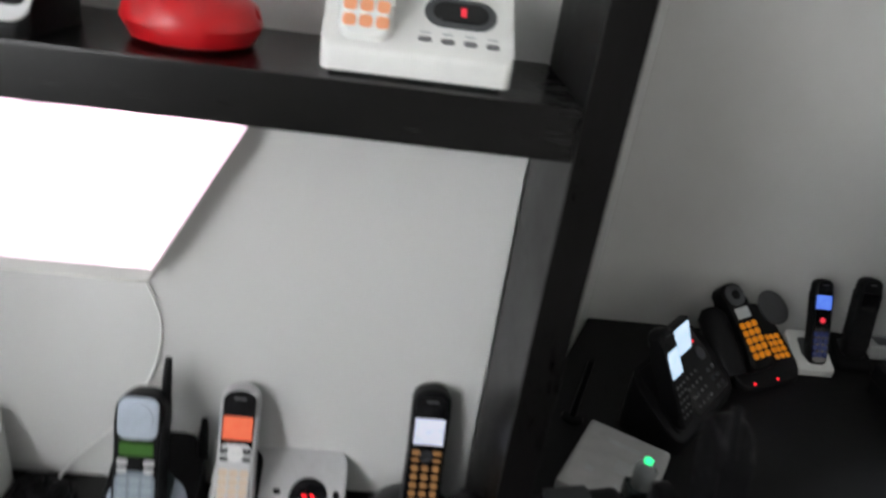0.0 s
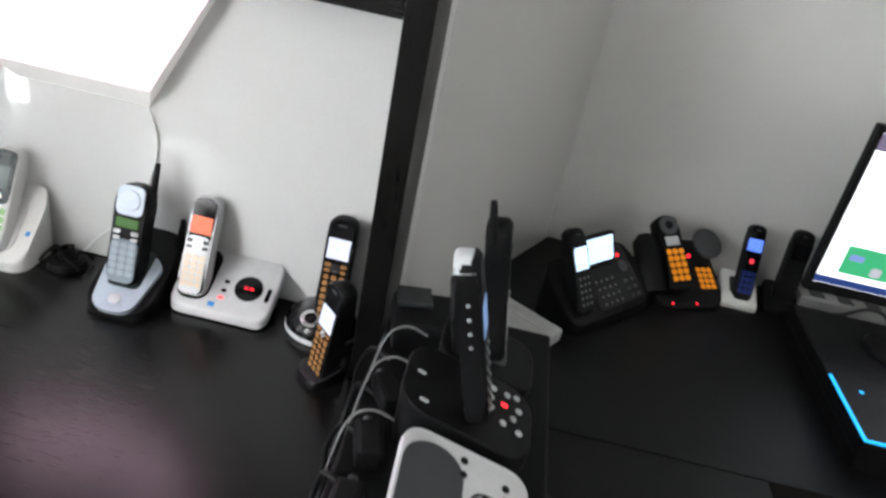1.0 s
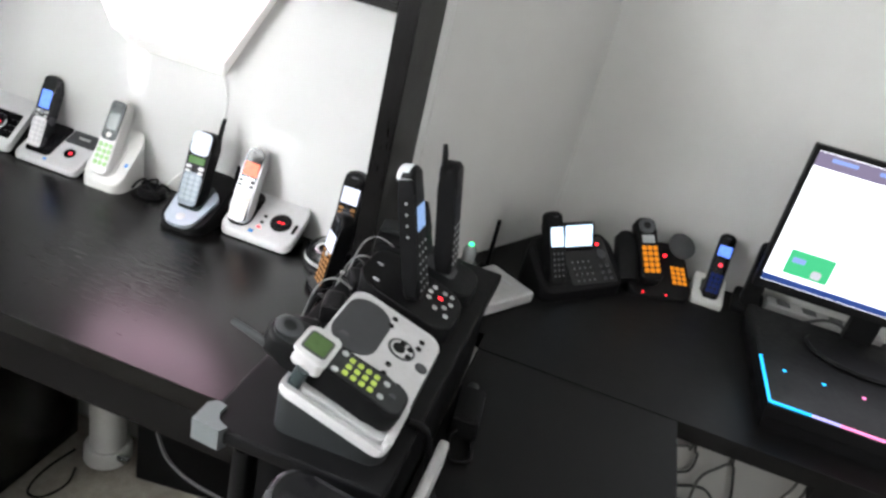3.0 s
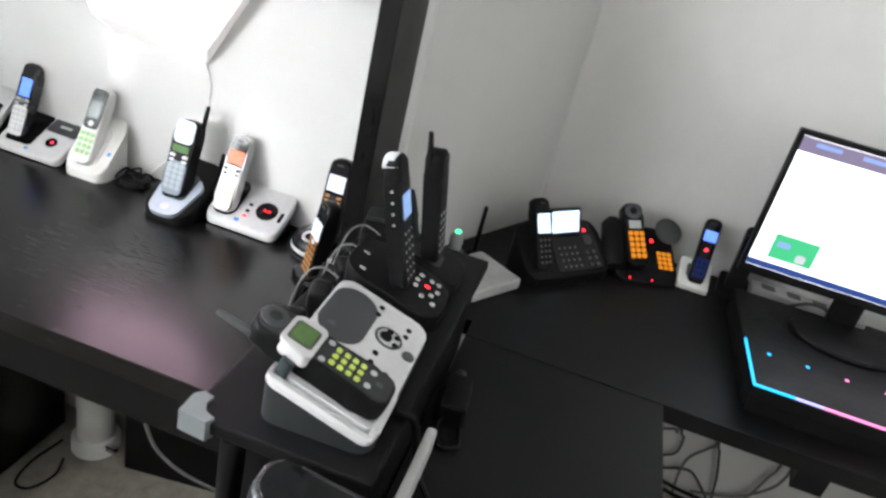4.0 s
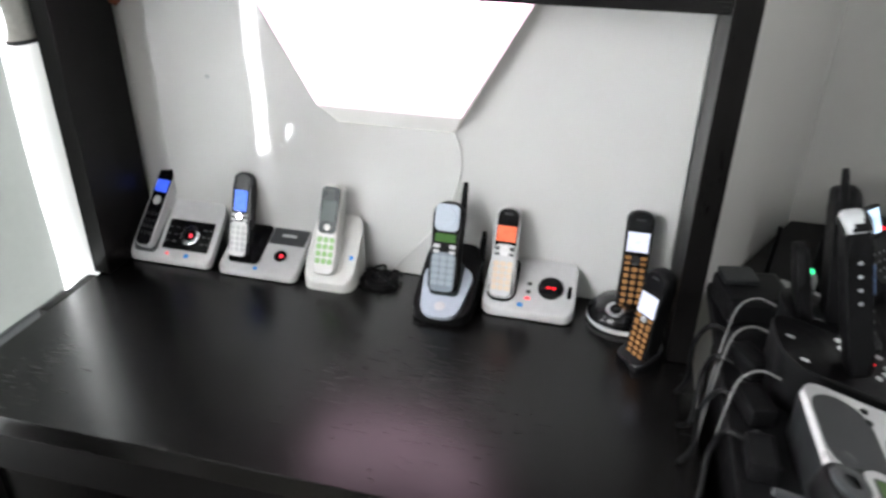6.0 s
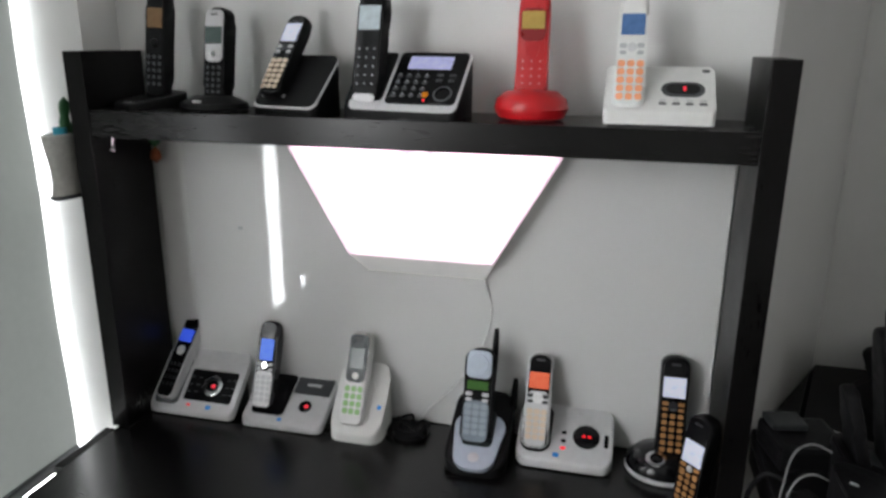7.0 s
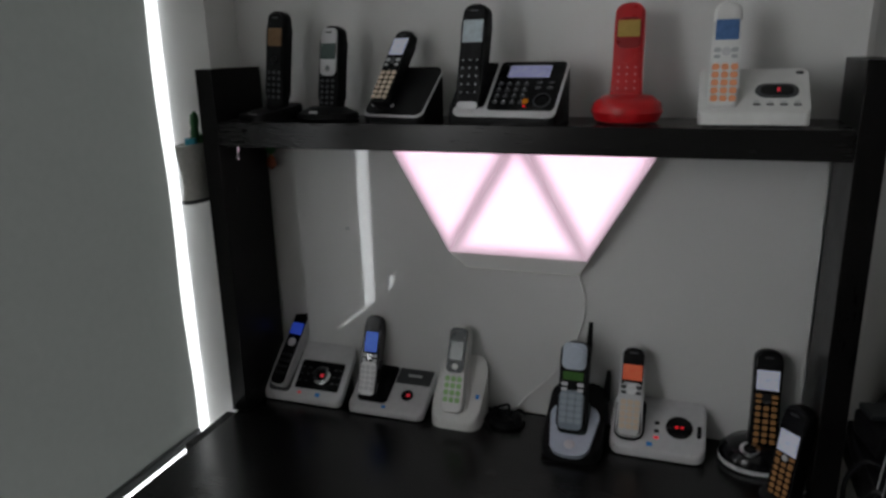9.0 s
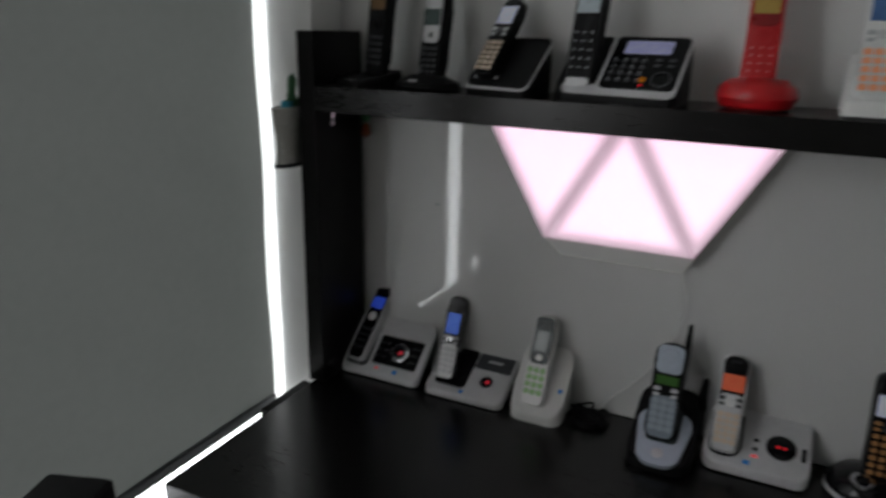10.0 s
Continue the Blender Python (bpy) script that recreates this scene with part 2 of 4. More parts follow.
def mesh_of(bm, name, material):
    me = bpy.data.meshes.new(name)
    bmesh.ops.recalc_face_normals(bm, faces=bm.faces)
    bm.to_mesh(me)
    bm.free()
    for p in me.polygons:
        p.use_smooth = True
    me.set_sharp_from_angle(angle=radians(38))
    me.materials.append(material)
    return me


def keypad(parent, x0, x1, z0, z1, cols, rows, material, y, fill=0.68, name="key", proud=0.0012, skip=(), m=None):
    """A grid of keys on the x, z face at depth y; each key an object, all on one mesh."""
    w, h = (x1 - x0) / cols, (z1 - z0) / rows
    me = mesh_of(slab(rrect(w * fill, w * fill, h * fill, min(w, h) * fill * 0.35, 3), 0.0026, 0.0004, 1), name, material)
    for r in range(rows):
        for c in range(cols):
            if (c, r) in skip:
                continue
            at = pose(x0 + (c + 0.5) * w, y - proud + 0.0013, z0 + (r + 0.5) * h - h * fill / 2)
            piece(name, me, parent, m=m @ at if m is not None else at)


def plate(name, parent, material, xc, zc, w, h, y, d=0.002, r=0.002, label="", w1=None, m=None):
    """A flat rounded piece laid on the x, z face at depth y, proud by d."""
    at = pose(xc, y, zc - h / 2)
    return part(name, slab(rrect(w, w1 or w, h, min(r, w / 2.01, h / 2.01)), d + 0.002, min(d, 0.0008) * 0.8, 1, y0=-d), material, parent, label, m @ at if m is not None else at)


def disc(name, parent, material, xc, zc, r, y, d=0.002, label="", hole=0.0, m=None):
    """A round button or ring on the x, z face at depth y."""
    prof = [(max(hole, 0.0004), 0), (r, 0), (r, d * 0.7), (r * 0.93, d), (max(hole, 0.0004), d)]
    at = pose(xc, y + 0.0003, zc, 90)
    bm = lathe(prof, 20)
    if hole:
        caps = [f for f in bm.faces if len(f.verts) == 20]
        bmesh.ops.delete(bm, geom=caps, context="FACES_ONLY")
    return part(name, bm, material, parent, label, m @ at if m is not None else at)


# ---- structure ----
def struct(name, bm, material, label, category):
    ob = part(name, bm, material)
    return tagged(ob, label, category, kind="structure")


Y_BACK, X_LEFT, Z_DESK, Z_SHELF, Z_DESK2, Z_STAND = 0.668, -0.88, 0.75, 1.303, 0.715, 0.875
struct("floor", box(-1.1, 3.0, -3.0, 2.2, -0.1, 0.0), M_CARPET, "beige short-pile carpet floor", "floor")
struct("ceiling", box(-1.1, 3.0, -3.0, 2.2, 2.5, 2.6), M_CEIL, "plain white painted ceiling", "ceiling")


def prism(pts, z0, z1):
    """Outline in x, y drawn up from z0 to z1."""
    bm = bmesh.new()
    low = bm.faces.new([bm.verts.new((x, y, z0)) for x, y in pts])
    out = bmesh.ops.extrude_face_region(bm, geom=[low])
    for v in out["geom"]:
        if isinstance(v, bmesh.types.BMVert):
            v.co.z = z1
    return bm


struct("wall_back", prism([(-1.1, Y_BACK), (0.174, Y_BACK), (0.185, Y_BACK + 0.011), (0.185, 0.80), (0.0, 0.80), (0.0, 1.3), (-1.1, 1.3)], 0, 2.5), M_GLOSSWALL, "semi-gloss pale grey wall behind the desk", "wall")
struct("wall_diagonal", prism([(0.003, 0.803), (0.1853, 0.803), (0.1853, 0.702), (0.436, 1.185), (0.436, 1.5), (0.003, 1.5)], 0, 2.5), M_WALL, "pale grey painted slanting wall piece", "wall")
struct("wall_far", box(0.4365, 3.0, 1.185, 1.5, 0, 2.5), M_WALL, "pale grey painted wall behind the computer", "wall")
struct("wall_right", box(2.6, 2.8, -3.0, 1.18, 0, 2.5), M_WALL, "pale grey painted side wall", "wall")
struct("wall_behind", box(-1.1, 2.6, -3.0, -2.8, 0, 2.5), M_WALL, "pale grey painted wall", "wall")

# window wall: two openings, one with the drawn blind, one behind the walker
def wall_pieces(x0, x1, openings, y0, y1, name, material, label):
    """A wall along y with openings (ya, yb, za, zb), as one mesh."""
    bm = bmesh.new()
    me = bpy.data.meshes.new("tmp")

    def put(a, b, c, d):
        if b - a > 1e-4 and d - c > 1e-4:
            piece_bm = box(x0, x1, a, b, c, d)
            piece_bm.to_mesh(me)
            piece_bm.free()
            bm.from_mesh(me)

    y = y0
    for ya, yb, za, zb in openings:
        put(y, ya, 0, 2.5)
        put(ya, yb, 0, za)
        put(ya, yb, zb, 2.5)
        y = yb
    put(y, y1, 0, 2.5)
    bpy.data.meshes.remove(me)
    return struct(name, bm, material, label, "wall")


wall_pieces(-0.980, X_LEFT, [(-1.28, -0.52, 1.05, 2.0), (-0.33, 0.576, 0.60, 2.2)], -2.8, Y_BACK, "wall_left", M_WHITE, "white painted window wall beside the desk")
wall_pieces(-1.12, -0.982, [(-1.75, 0.667, 0.45, 2.25)], -2.8, Y_BACK, "wall_left_outer", M_WHITE, "outer part of the window wall")
# unseen strip added to narrow the gap's reflection; its hole makes the bright dot
wall_pieces(-0.984, -0.976, [(-0.270, -0.222, 0.642, 0.690)], -0.329, -0.118, "gap_mask", M_WHITE, "added white strip that narrows the window gap, with a light hole low down")
backdrop_mat = glow("overcast_brightness", (0.95, 0.98, 1.0), 22.0, 1.0)
struct("backdrop", box(-1.62, -1.6, -3.0, 1.2, -0.2, 3.0), backdrop_mat, "white overcast daylight outside", "daylight")

# roller blind
blind = thing("roller_blind", "grey blackout roller blind drawn down over the window", "blind", pose(-0.995, 0.2495, 0.640))
bm = bmesh.new()
rows = 24
grid = []
for i in range(rows + 1):
    z = 0.022 + 1.47 * i / rows
    grid.append([bm.verts.new((0.0025 * math.sin(i * 0.9 + j * 0.7), -0.3115 + 0.623 * j / 10, z)) for j in range(11)])
for i in range(rows):
    for j in range(10):
        bm.faces.new((grid[i][j], grid[i][j + 1], grid[i + 1][j + 1], grid[i + 1][j]))
bmesh.ops.solidify(bm, geom=list(bm.faces), thickness=0.0012)
part("fabric", bm, M_BLIND, blind, "grey blackout fabric")
part("bottom_bar", box(-0.006, 0.006, -0.3115, 0.3115, 0.0, 0.022, 0.004), M_DARKGREY, blind, "grey hem bar")
part("roller", lathe([(0.002, -0.3115), (0.022, -0.3115), (0.022, 0.3115), (0.002, 0.3115)], 20), M_BLIND, blind, m=pose(0, 0, 1.49, 90))

# ---- desk with hutch ----
desk = thing("desk", "black-brown wood-effect desk with the hutch on it", "desk", pose(0, 0, 0))
part("tabletop", box(-0.852, 0.188, 0.14, 0.664, 0.715, Z_DESK, 0.0015), M_BLACKWOOD, desk, "black-brown tabletop")
# added strip: keeps the blind's bottom gap out of the board's reflection
part("reflection_blocker", box(-0.870, -0.853, 0.375, 0.50, 0.730, Z_DESK, 0.001), M_MATTWOOD, desk, "narrow black strip added at the wall to block a reflection")
part("front_rail", box(-0.84, 0.18, 0.152, 0.17, 0.632, 0.713, 0.001), M_MATTWOOD, desk)
part("side_panel", box(-0.85, -0.815, 0.155, 0.655, 0.0, 0.713, 0.001), M_BLACKWOOD_UP, desk)
part("side_panel", box(0.15, 0.184, 0.155, 0.655, 0.0, 0.713, 0.001), M_BLACKWOOD_UP, desk)
part("drawer_unit", box(-0.813, -0.52, 0.172, 0.60, 0.02, 0.713, 0.002), M_BLACKWOOD, desk)

hutch = thing("desk_hutch", "black-brown hutch with one long shelf standing on the desk", "shelf", pose(0, 0, 0))
HF, HB = 0.507, 0.654
part("side_panel", box(-0.862, -0.829, HF, HB, Z_DESK + 0.001, 1.391, 0.0015), M_BLACKWOOD_UP, hutch)
part("side_panel", box(0.146, 0.181, HF, HB, Z_DESK + 0.001, 1.391, 0.0015), M_BLACKWOOD_UP, hutch)
part("shelf", box(-0.8285, 0.1455, HF + 0.002, HB, 1.2605, Z_SHELF, 0.0015), M_BLACKWOOD, hutch)

# ---- white board inside the hutch ----
board = thing("whiteboard", "glossy white board standing against the wall in the hutch", "whiteboard", pose(0, 0, 0))
part("panel", box(-0.770, 0.1445, 0.6565, 0.6665, Z_DESK + 0.001, 1.2585, 0.0015), M_BOARD, board)
part("scuff", lathe([(0.0005, 0), (0.005, 0), (0.0005, 0.0003)], 12, 1.0, 0.7), M_KEYGREY, board, "small grey scuff", m=pose(-0.668, 0.6565, 1.088, 90))

# ---- triangle light panels ----
S = 0.242
LZ, LY = 1.0665, 0.622


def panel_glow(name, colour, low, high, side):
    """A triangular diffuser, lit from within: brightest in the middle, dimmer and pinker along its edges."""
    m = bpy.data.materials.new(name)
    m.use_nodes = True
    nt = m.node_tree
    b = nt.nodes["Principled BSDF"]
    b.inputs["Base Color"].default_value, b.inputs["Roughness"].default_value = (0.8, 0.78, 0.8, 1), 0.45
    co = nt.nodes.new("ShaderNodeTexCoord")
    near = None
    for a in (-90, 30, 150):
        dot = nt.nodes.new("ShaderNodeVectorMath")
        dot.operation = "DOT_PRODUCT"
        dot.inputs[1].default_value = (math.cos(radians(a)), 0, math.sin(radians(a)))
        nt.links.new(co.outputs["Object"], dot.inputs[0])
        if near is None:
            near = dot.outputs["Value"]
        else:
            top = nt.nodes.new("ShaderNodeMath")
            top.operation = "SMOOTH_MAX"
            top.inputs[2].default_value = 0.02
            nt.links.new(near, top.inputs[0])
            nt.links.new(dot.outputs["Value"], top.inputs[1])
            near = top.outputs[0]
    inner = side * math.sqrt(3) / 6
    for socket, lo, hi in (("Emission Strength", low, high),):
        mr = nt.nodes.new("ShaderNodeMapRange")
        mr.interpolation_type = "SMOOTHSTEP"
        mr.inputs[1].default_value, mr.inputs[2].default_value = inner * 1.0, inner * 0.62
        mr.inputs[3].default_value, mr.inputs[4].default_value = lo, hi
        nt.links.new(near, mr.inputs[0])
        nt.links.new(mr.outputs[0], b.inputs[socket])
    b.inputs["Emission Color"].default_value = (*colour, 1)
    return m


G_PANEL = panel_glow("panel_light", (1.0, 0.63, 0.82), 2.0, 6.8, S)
# faint emission stands in for panel light on the unlit housing
M_PANELEDGE = mat("panel_edge_glow_plastic", (0.80, 0.80, 0.78), 0.4, vary=0.03, emit=0.3)
panels = thing("light_panels", "three lit white triangular light panels on the wall", "lamp", pose(-0.328, 0, 0))
H = S * math.sqrt(3) / 2
# slanting body, deeper at the wall; its lower strip stands for the board's reflection
bm = bmesh.new()
f0 = [(-S / 2, LY, LZ), (S / 2, LY, LZ), (S, LY, LZ + H), (-S, LY, LZ + H)]
b0 = [(-S / 2 + 0.02, 0.656, LZ - 0.037), (S / 2 - 0.018, 0.656, LZ - 0.037), (S - 0.006, 0.656, LZ + H - 0.004), (-S + 0.006, 0.656, LZ + H - 0.004)]
va, vb = [bm.verts.new(p) for p in f0], [bm.verts.new(p) for p in b0]
bm.faces.new(va)
bm.faces.new(vb[::-1])
for k in range(4):
    bm.faces.new((va[k], va[(k + 1) % 4], vb[(k + 1) % 4], vb[k]))
part("housing", bm, M_PANELEDGE, panels, "white plastic housing with a faint added glow")
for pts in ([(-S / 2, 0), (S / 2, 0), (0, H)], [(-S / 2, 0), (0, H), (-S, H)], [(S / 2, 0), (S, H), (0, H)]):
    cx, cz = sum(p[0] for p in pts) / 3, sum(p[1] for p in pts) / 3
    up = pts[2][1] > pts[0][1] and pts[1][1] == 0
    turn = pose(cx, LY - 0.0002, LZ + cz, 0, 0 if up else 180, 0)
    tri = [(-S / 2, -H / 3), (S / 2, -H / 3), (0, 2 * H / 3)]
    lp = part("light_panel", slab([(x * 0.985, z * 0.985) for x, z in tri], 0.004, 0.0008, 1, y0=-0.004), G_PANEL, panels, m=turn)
part("power_cord", tube([(S / 2 - 0.02, 0.652, LZ - 0.03), (S / 2 - 0.005, 0.653, 0.98), (S / 2 - 0.02, 0.653, 0.91), (S / 2 - 0.06, 0.653, 0.84), (S / 2 - 0.11, 0.651, 0.785), (S / 2 - 0.13, 0.640, 0.757)], 0.0016), M_WHITE, panels, "thin white cord")

# ---- second desk ----
desk2 = thing("computer_desk", "black-brown corner desk that carries the computer", "desk", pose(0, 0, 0))
part("tabletop", prism([(0.408, 0.548), (2.2, 0.548), (2.2, 1.18), (0.440, 1.178), (0.276, 0.862), (0.245, 0.79), (0.245, 0.60), (0.408, 0.60)], Z_DESK2 - 0.035, Z_DESK2), M_DESKTOP, desk2, "black-brown tabletop")
part("side_wing", prism([(0.408, -0.45), (0.783, -0.45), (0.783, 0.5472), (0.408, 0.5472)], Z_DESK2 - 0.035, Z_DESK2 - 0.0015), M_DESKTOP, desk2, "black-brown side wing")
part("panel", box(0.452, 0.477, -0.44, 0.53, 0.0, Z_DESK2 - 0.036), M_MATTWOOD, desk2)
part("panel", box(0.755, 0.78, -0.44, -0.42, 0.0, Z_DESK2 - 0.036), M_MATTWOOD, desk2)
part("panel", box(2.16, 2.19, 0.56, 1.17, 0.0, Z_DESK2 - 0.036), M_MATTWOOD, desk2)

# ---- tall narrow stand between the desks ----
stand = thing("phone_stand", "tall narrow black cabinet between the desks", "cabinet", pose(0, 0, 0))
part("body", box(0.215, 0.402, 0.03, 0.545, 0.0, Z_STAND - 0.02, 0.003), M_BLACK, stand)
part("top", box(0.19, 0.412, -0.026, 0.55, Z_STAND - 0.019, Z_STAND, 0.004), M_BLACK, stand, "dark top")


# ---- telephones ----
def body_outline(w, wm, w1, h, r):
    """Outline in x, z of a handset: w wide below, wm at the waist, w1 at the head, with a well-rounded top."""
    rx, rz = w1 * 0.44, w1 * 0.34
    half = [(w / 2 - r + r * math.cos(radians(a)), r + r * math.sin(radians(a))) for a in (-90, -67, -45, -22, 0)]
    for k in range(1, 8):
        u = k / 8
        z = r + (h - rz - r) * u
        e = wm + (w - wm) * (1 - u / 0.55) ** 2 if u < 0.55 else wm + (w1 - wm) * ((u - 0.55) / 0.45) ** 1.5
        half.append((e / 2, z))
    half += [(w1 / 2 - rx + rx * math.cos(radians(a)), h - rz + rz * math.sin(radians(a))) for a in (0, 18, 36, 54, 72, 90)]
    return half + [(-x, z) for x, z in reversed(half)]


def handset(label, m, h, w, d, body, face, screen=None, keys=None, ear=None, nav=None, antenna=None, group="cordless phones", w1=None, top=None, lower=None, face_in=0.004, r=None, kfill=0.52, slot=True, soft=None, wm=None):
    """A cordless handset standing on local z = 0, its face towards -y.
    screen: (z, w, h, material); keys: (z0, z1, w, rows, material); ear, nav: (z, r, material); lower, top: (z0, z1, material) plates."""
    t = thing("cordless_handset", label, "telephone", m, group)
    w1 = w1 or w
    wm = wm or min(w, w1) * 0.96
    r = r or w * 0.3
    part("shell", slab(body_outline(w, wm, w1, h, r), d, min(d * 0.36, 0.008), 4), body, t)
    y = -d / 2
    wf = min(w, wm, w1) - 2 * face_in
    front = part("faceplate", slab(body_outline(w - 2 * face_in, wm - 2 * face_in, w1 - 2 * face_in, h - 2.2 * face_in, r * 0.85), 0.0032, 0.0008, 1, y0=-0.0012), face, t, m=pose(0, y, 1.1 * face_in))
    y -= 0.0012
    for lo in (lower, top):
        if lo:
            plate("cover", t, lo[2], 0, (lo[0] + lo[1]) / 2, wf + 0.001, lo[1] - lo[0], y, 0.0012, r * 0.7)
    y2 = y - (0.0012 if lower else 0)
    if screen:
        plate("screen", t, screen[3], 0, screen[0], screen[1], screen[2], y - (0.0012 if top else 0), 0.0008, 0.0015)
    if keys:
        keypad(front, -keys[2] / 2, keys[2] / 2, keys[0], keys[1], 3, keys[3], keys[4], y2, kfill, m=pose(0, d / 2, -1.1 * face_in))
    if ear:
        disc("earpiece", t, ear[2], 0, ear[0], ear[1], y - (0.0012 if top else 0), 0.003, hole=ear[1] * 0.45)
    if nav:
        disc("navigation_key", t, nav[2], 0, nav[0], nav[1], y2, 0.002)
    if soft:
        for u in (-1, 1):
            plate("soft_key", t, soft[1], u * w * 0.27, soft[0], w * 0.22, 0.006, y2, 0.0014, 0.002)
            plate("soft_key", t, soft[1], u * w * 0.27, soft[0] - 0.009, w * 0.20, 0.005, y2, 0.0014, 0.002)
    if not ear and slot:
        plate("ear_slot", t, M_DARKGREY, 0, h - 0.012, w * 0.3, 0.0025, y - (0.0012 if top else 0), 0.0005, 0.001)
    if antenna:
        ax, al, amat = antenna
        part("antenna", tube([(ax, d * 0.2, h - 0.02), (ax, d * 0.2, h + al * 0.5), (ax, d * 0.22, h + al)], 0.0058, 10, 0.6), amat, t)
    return t


def wedge(name, label, m, w, dep, hf, hb, body, r=0.014, group="phone bases", thick=None, under=None):
    """A sloping base on local z = 0, front at y = -dep/2. Gives the thing and the matrix of its slope (x across, z up the slope).
    thick: the shell is a slab of that thickness over a darker, smaller body."""
    t = thing(name, label, "phone base", m, group)
    pts = rrect(w, w, dep, r, 4)
    n = len(pts)

    def solid(inset, floor_z, roof_z, edge):
        bm = bmesh.new()
        kx, ky = (w - 2 * inset) / w, (dep - 2 * inset) / dep
        flat = [(x * kx, (z - dep / 2) * ky) for x, z in pts]
        low = [bm.verts.new((x, y, floor_z(y))) for x, y in flat]
        high = [bm.verts.new((x, y, roof_z(y))) for x, y in flat]
        bm.faces.new(low[::-1])
        bm.faces.new(high)
        for k in range(n):
            bm.faces.new((low[k], low[(k + 1) % n], high[(k + 1) % n], high[k]))
        rim = [e for e in bm.edges if e.verts[0] in high and e.verts[1] in high]
        bmesh.ops.bevel(bm, geom=rim, offset=edge, segments=3, affect="EDGES", profile=0.6)
        return bm

    def top_z(y):
        return hf + (hb - hf) * (y + dep / 2) / dep

    if thick:
        part("housing", solid(0.0, lambda y: max(0.003, top_z(y) - thick), top_z, 0.004), body, t)
        part("underbody", solid(0.006, lambda y: 0.0, lambda y: max(0.0032, top_z(y) - thick + 0.0005), 0.0005), under or M_BLACK, t, "dark underside")
    else:
        part("housing", solid(0.0, lambda y: 0.0, top_z, 0.004), body, t)
    a = math.degrees(math.atan2(hb - hf, dep))
    return t, pose(0, -dep / 2, hf, a - 90), math.hypot(hb - hf, dep)


# desk row ---------------------------------------------------------------
# first: silver base, black slim handset
m = pose(-0.747, 0.612, Z_DESK)
b, sm, L = wedge("answering_base", "silver answering-machine base with a black ringed panel", m, 0.170, 0.092, 0.014, 0.096, M_SILVER, thick=0.018)
plate("cradle", b, M_DARKGREY, -0.052, 0.056, 0.048, 0.095, 0, 0.001, 0.01, m=sm)
plate("control_panel", b, M_GLOSS, 0.027, 0.050, 0.094, 0.060, 0, 0.0015, 0.004, "gloss black control panel", m=sm)
disc("ring", b, M_CHROME, 0.030, 0.050, 0.019, -0.0015, 0.002, "bright ring", hole=0.011, m=sm)
disc("ring_light", b, G_REDDIM, 0.0315, 0.050, 0.004, -0.0015, 0.0015, "red light in the ring", m=sm)
for u in (-0.014, 0.001, 0.058, 0.070):
    for v in (0.036, 0.050, 0.064):
        plate("key_mark", b, M_DARKGREY, u, v, 0.007, 0.0022, -0.0015, 0.0005, 0.0008, m=sm)
plate("message_light", b, G_REDDIM, -0.006, 0.011, 0.007, 0.004, 0, 0.0012, 0.001, m=sm)
plate("sticker", b, M_BLUE, 0.034, 0.010, 0.010, 0.008, 0, 0.0006, 0.001, "blue sticker", m=sm)
handset("slim black cordless handset with a round blue screen", m @ pose(-0.054, -0.036, 0.026, -42, 0, -8), 0.168, 0.038, 0.020, M_SILVER, M_GLOSS,
        (0.120, 0.028, 0.024, G_BLUE), (0.020, 0.070, 0.026, 4, M_SLATE), nav=(0.091, 0.009, M_SILVERLT), face_in=0.003, top=(0.136, 0.164, M_GLOSS), slot=False)

# second: wide silver base, silver handset with blue screen
m = pose(-0.568, 0.612, Z_DESK)
b, sm, L = wedge("answering_base", "silver answering-machine base with a round red light", m, 0.153, 0.10, 0.014, 0.064, M_SILVER, thick=0.016)
plate("cradle", b, M_GLOSS, -0.032, 0.062, 0.062, 0.090, 0, 0.001, 0.010, m=sm)
plate("speaker", b, M_DARKGREY, 0.036, 0.086, 0.070, 0.036, 0, 0.0015, 0.003, "dark speaker strip", m=sm)
plate("name_bar", b, M_SILVER, 0.036, 0.088, 0.028, 0.006, -0.0015, 0.0006, 0.001, m=sm)
disc("dial", b, M_GLOSS, 0.034, 0.042, 0.012, 0, 0.003, m=sm)
disc("message_light", b, G_REDDIM, 0.037, 0.041, 0.004, -0.003, 0.001, m=sm)
plate("sticker", b, M_BLUE, -0.004, 0.010, 0.008, 0.007, 0, 0.0006, 0.001, "blue sticker", m=sm)
handset("silver and black cordless handset with a lit blue screen", m @ pose(-0.047, -0.014, 0.022, -22), 0.156, 0.041, 0.024, M_CHROMEBLACK, M_GLOSS,
        (0.104, 0.025, 0.038, G_LBLUE), (0.010, 0.060, 0.032, 5, M_SILVER), nav=(0.076, 0.006, M_CHROME), lower=(0.002, 0.066, M_SILVERLT), face_in=0.002, kfill=0.8, slot=False, w1=0.036, wm=0.037, soft=(0.078, M_SILVER))

# third: white phone on a white cradle
m = pose(-0.430, 0.606, Z_DESK)
b, sm, L = wedge("phone_cradle", "white cordless-phone cradle with a tall back", m, 0.092, 0.095, 0.016, 0.110, M_PHONEWHITE, 0.022)
plate("cradle", b, M_PHONEWHITE, -0.004, 0.060, 0.052, 0.09, 0, 0.002, 0.02, m=sm)
plate("sticker", b, M_BLUE, 0.036, 0.052, 0.007, 0.008, 0, 0.0006, 0.001, "blue sticker", m=sm)
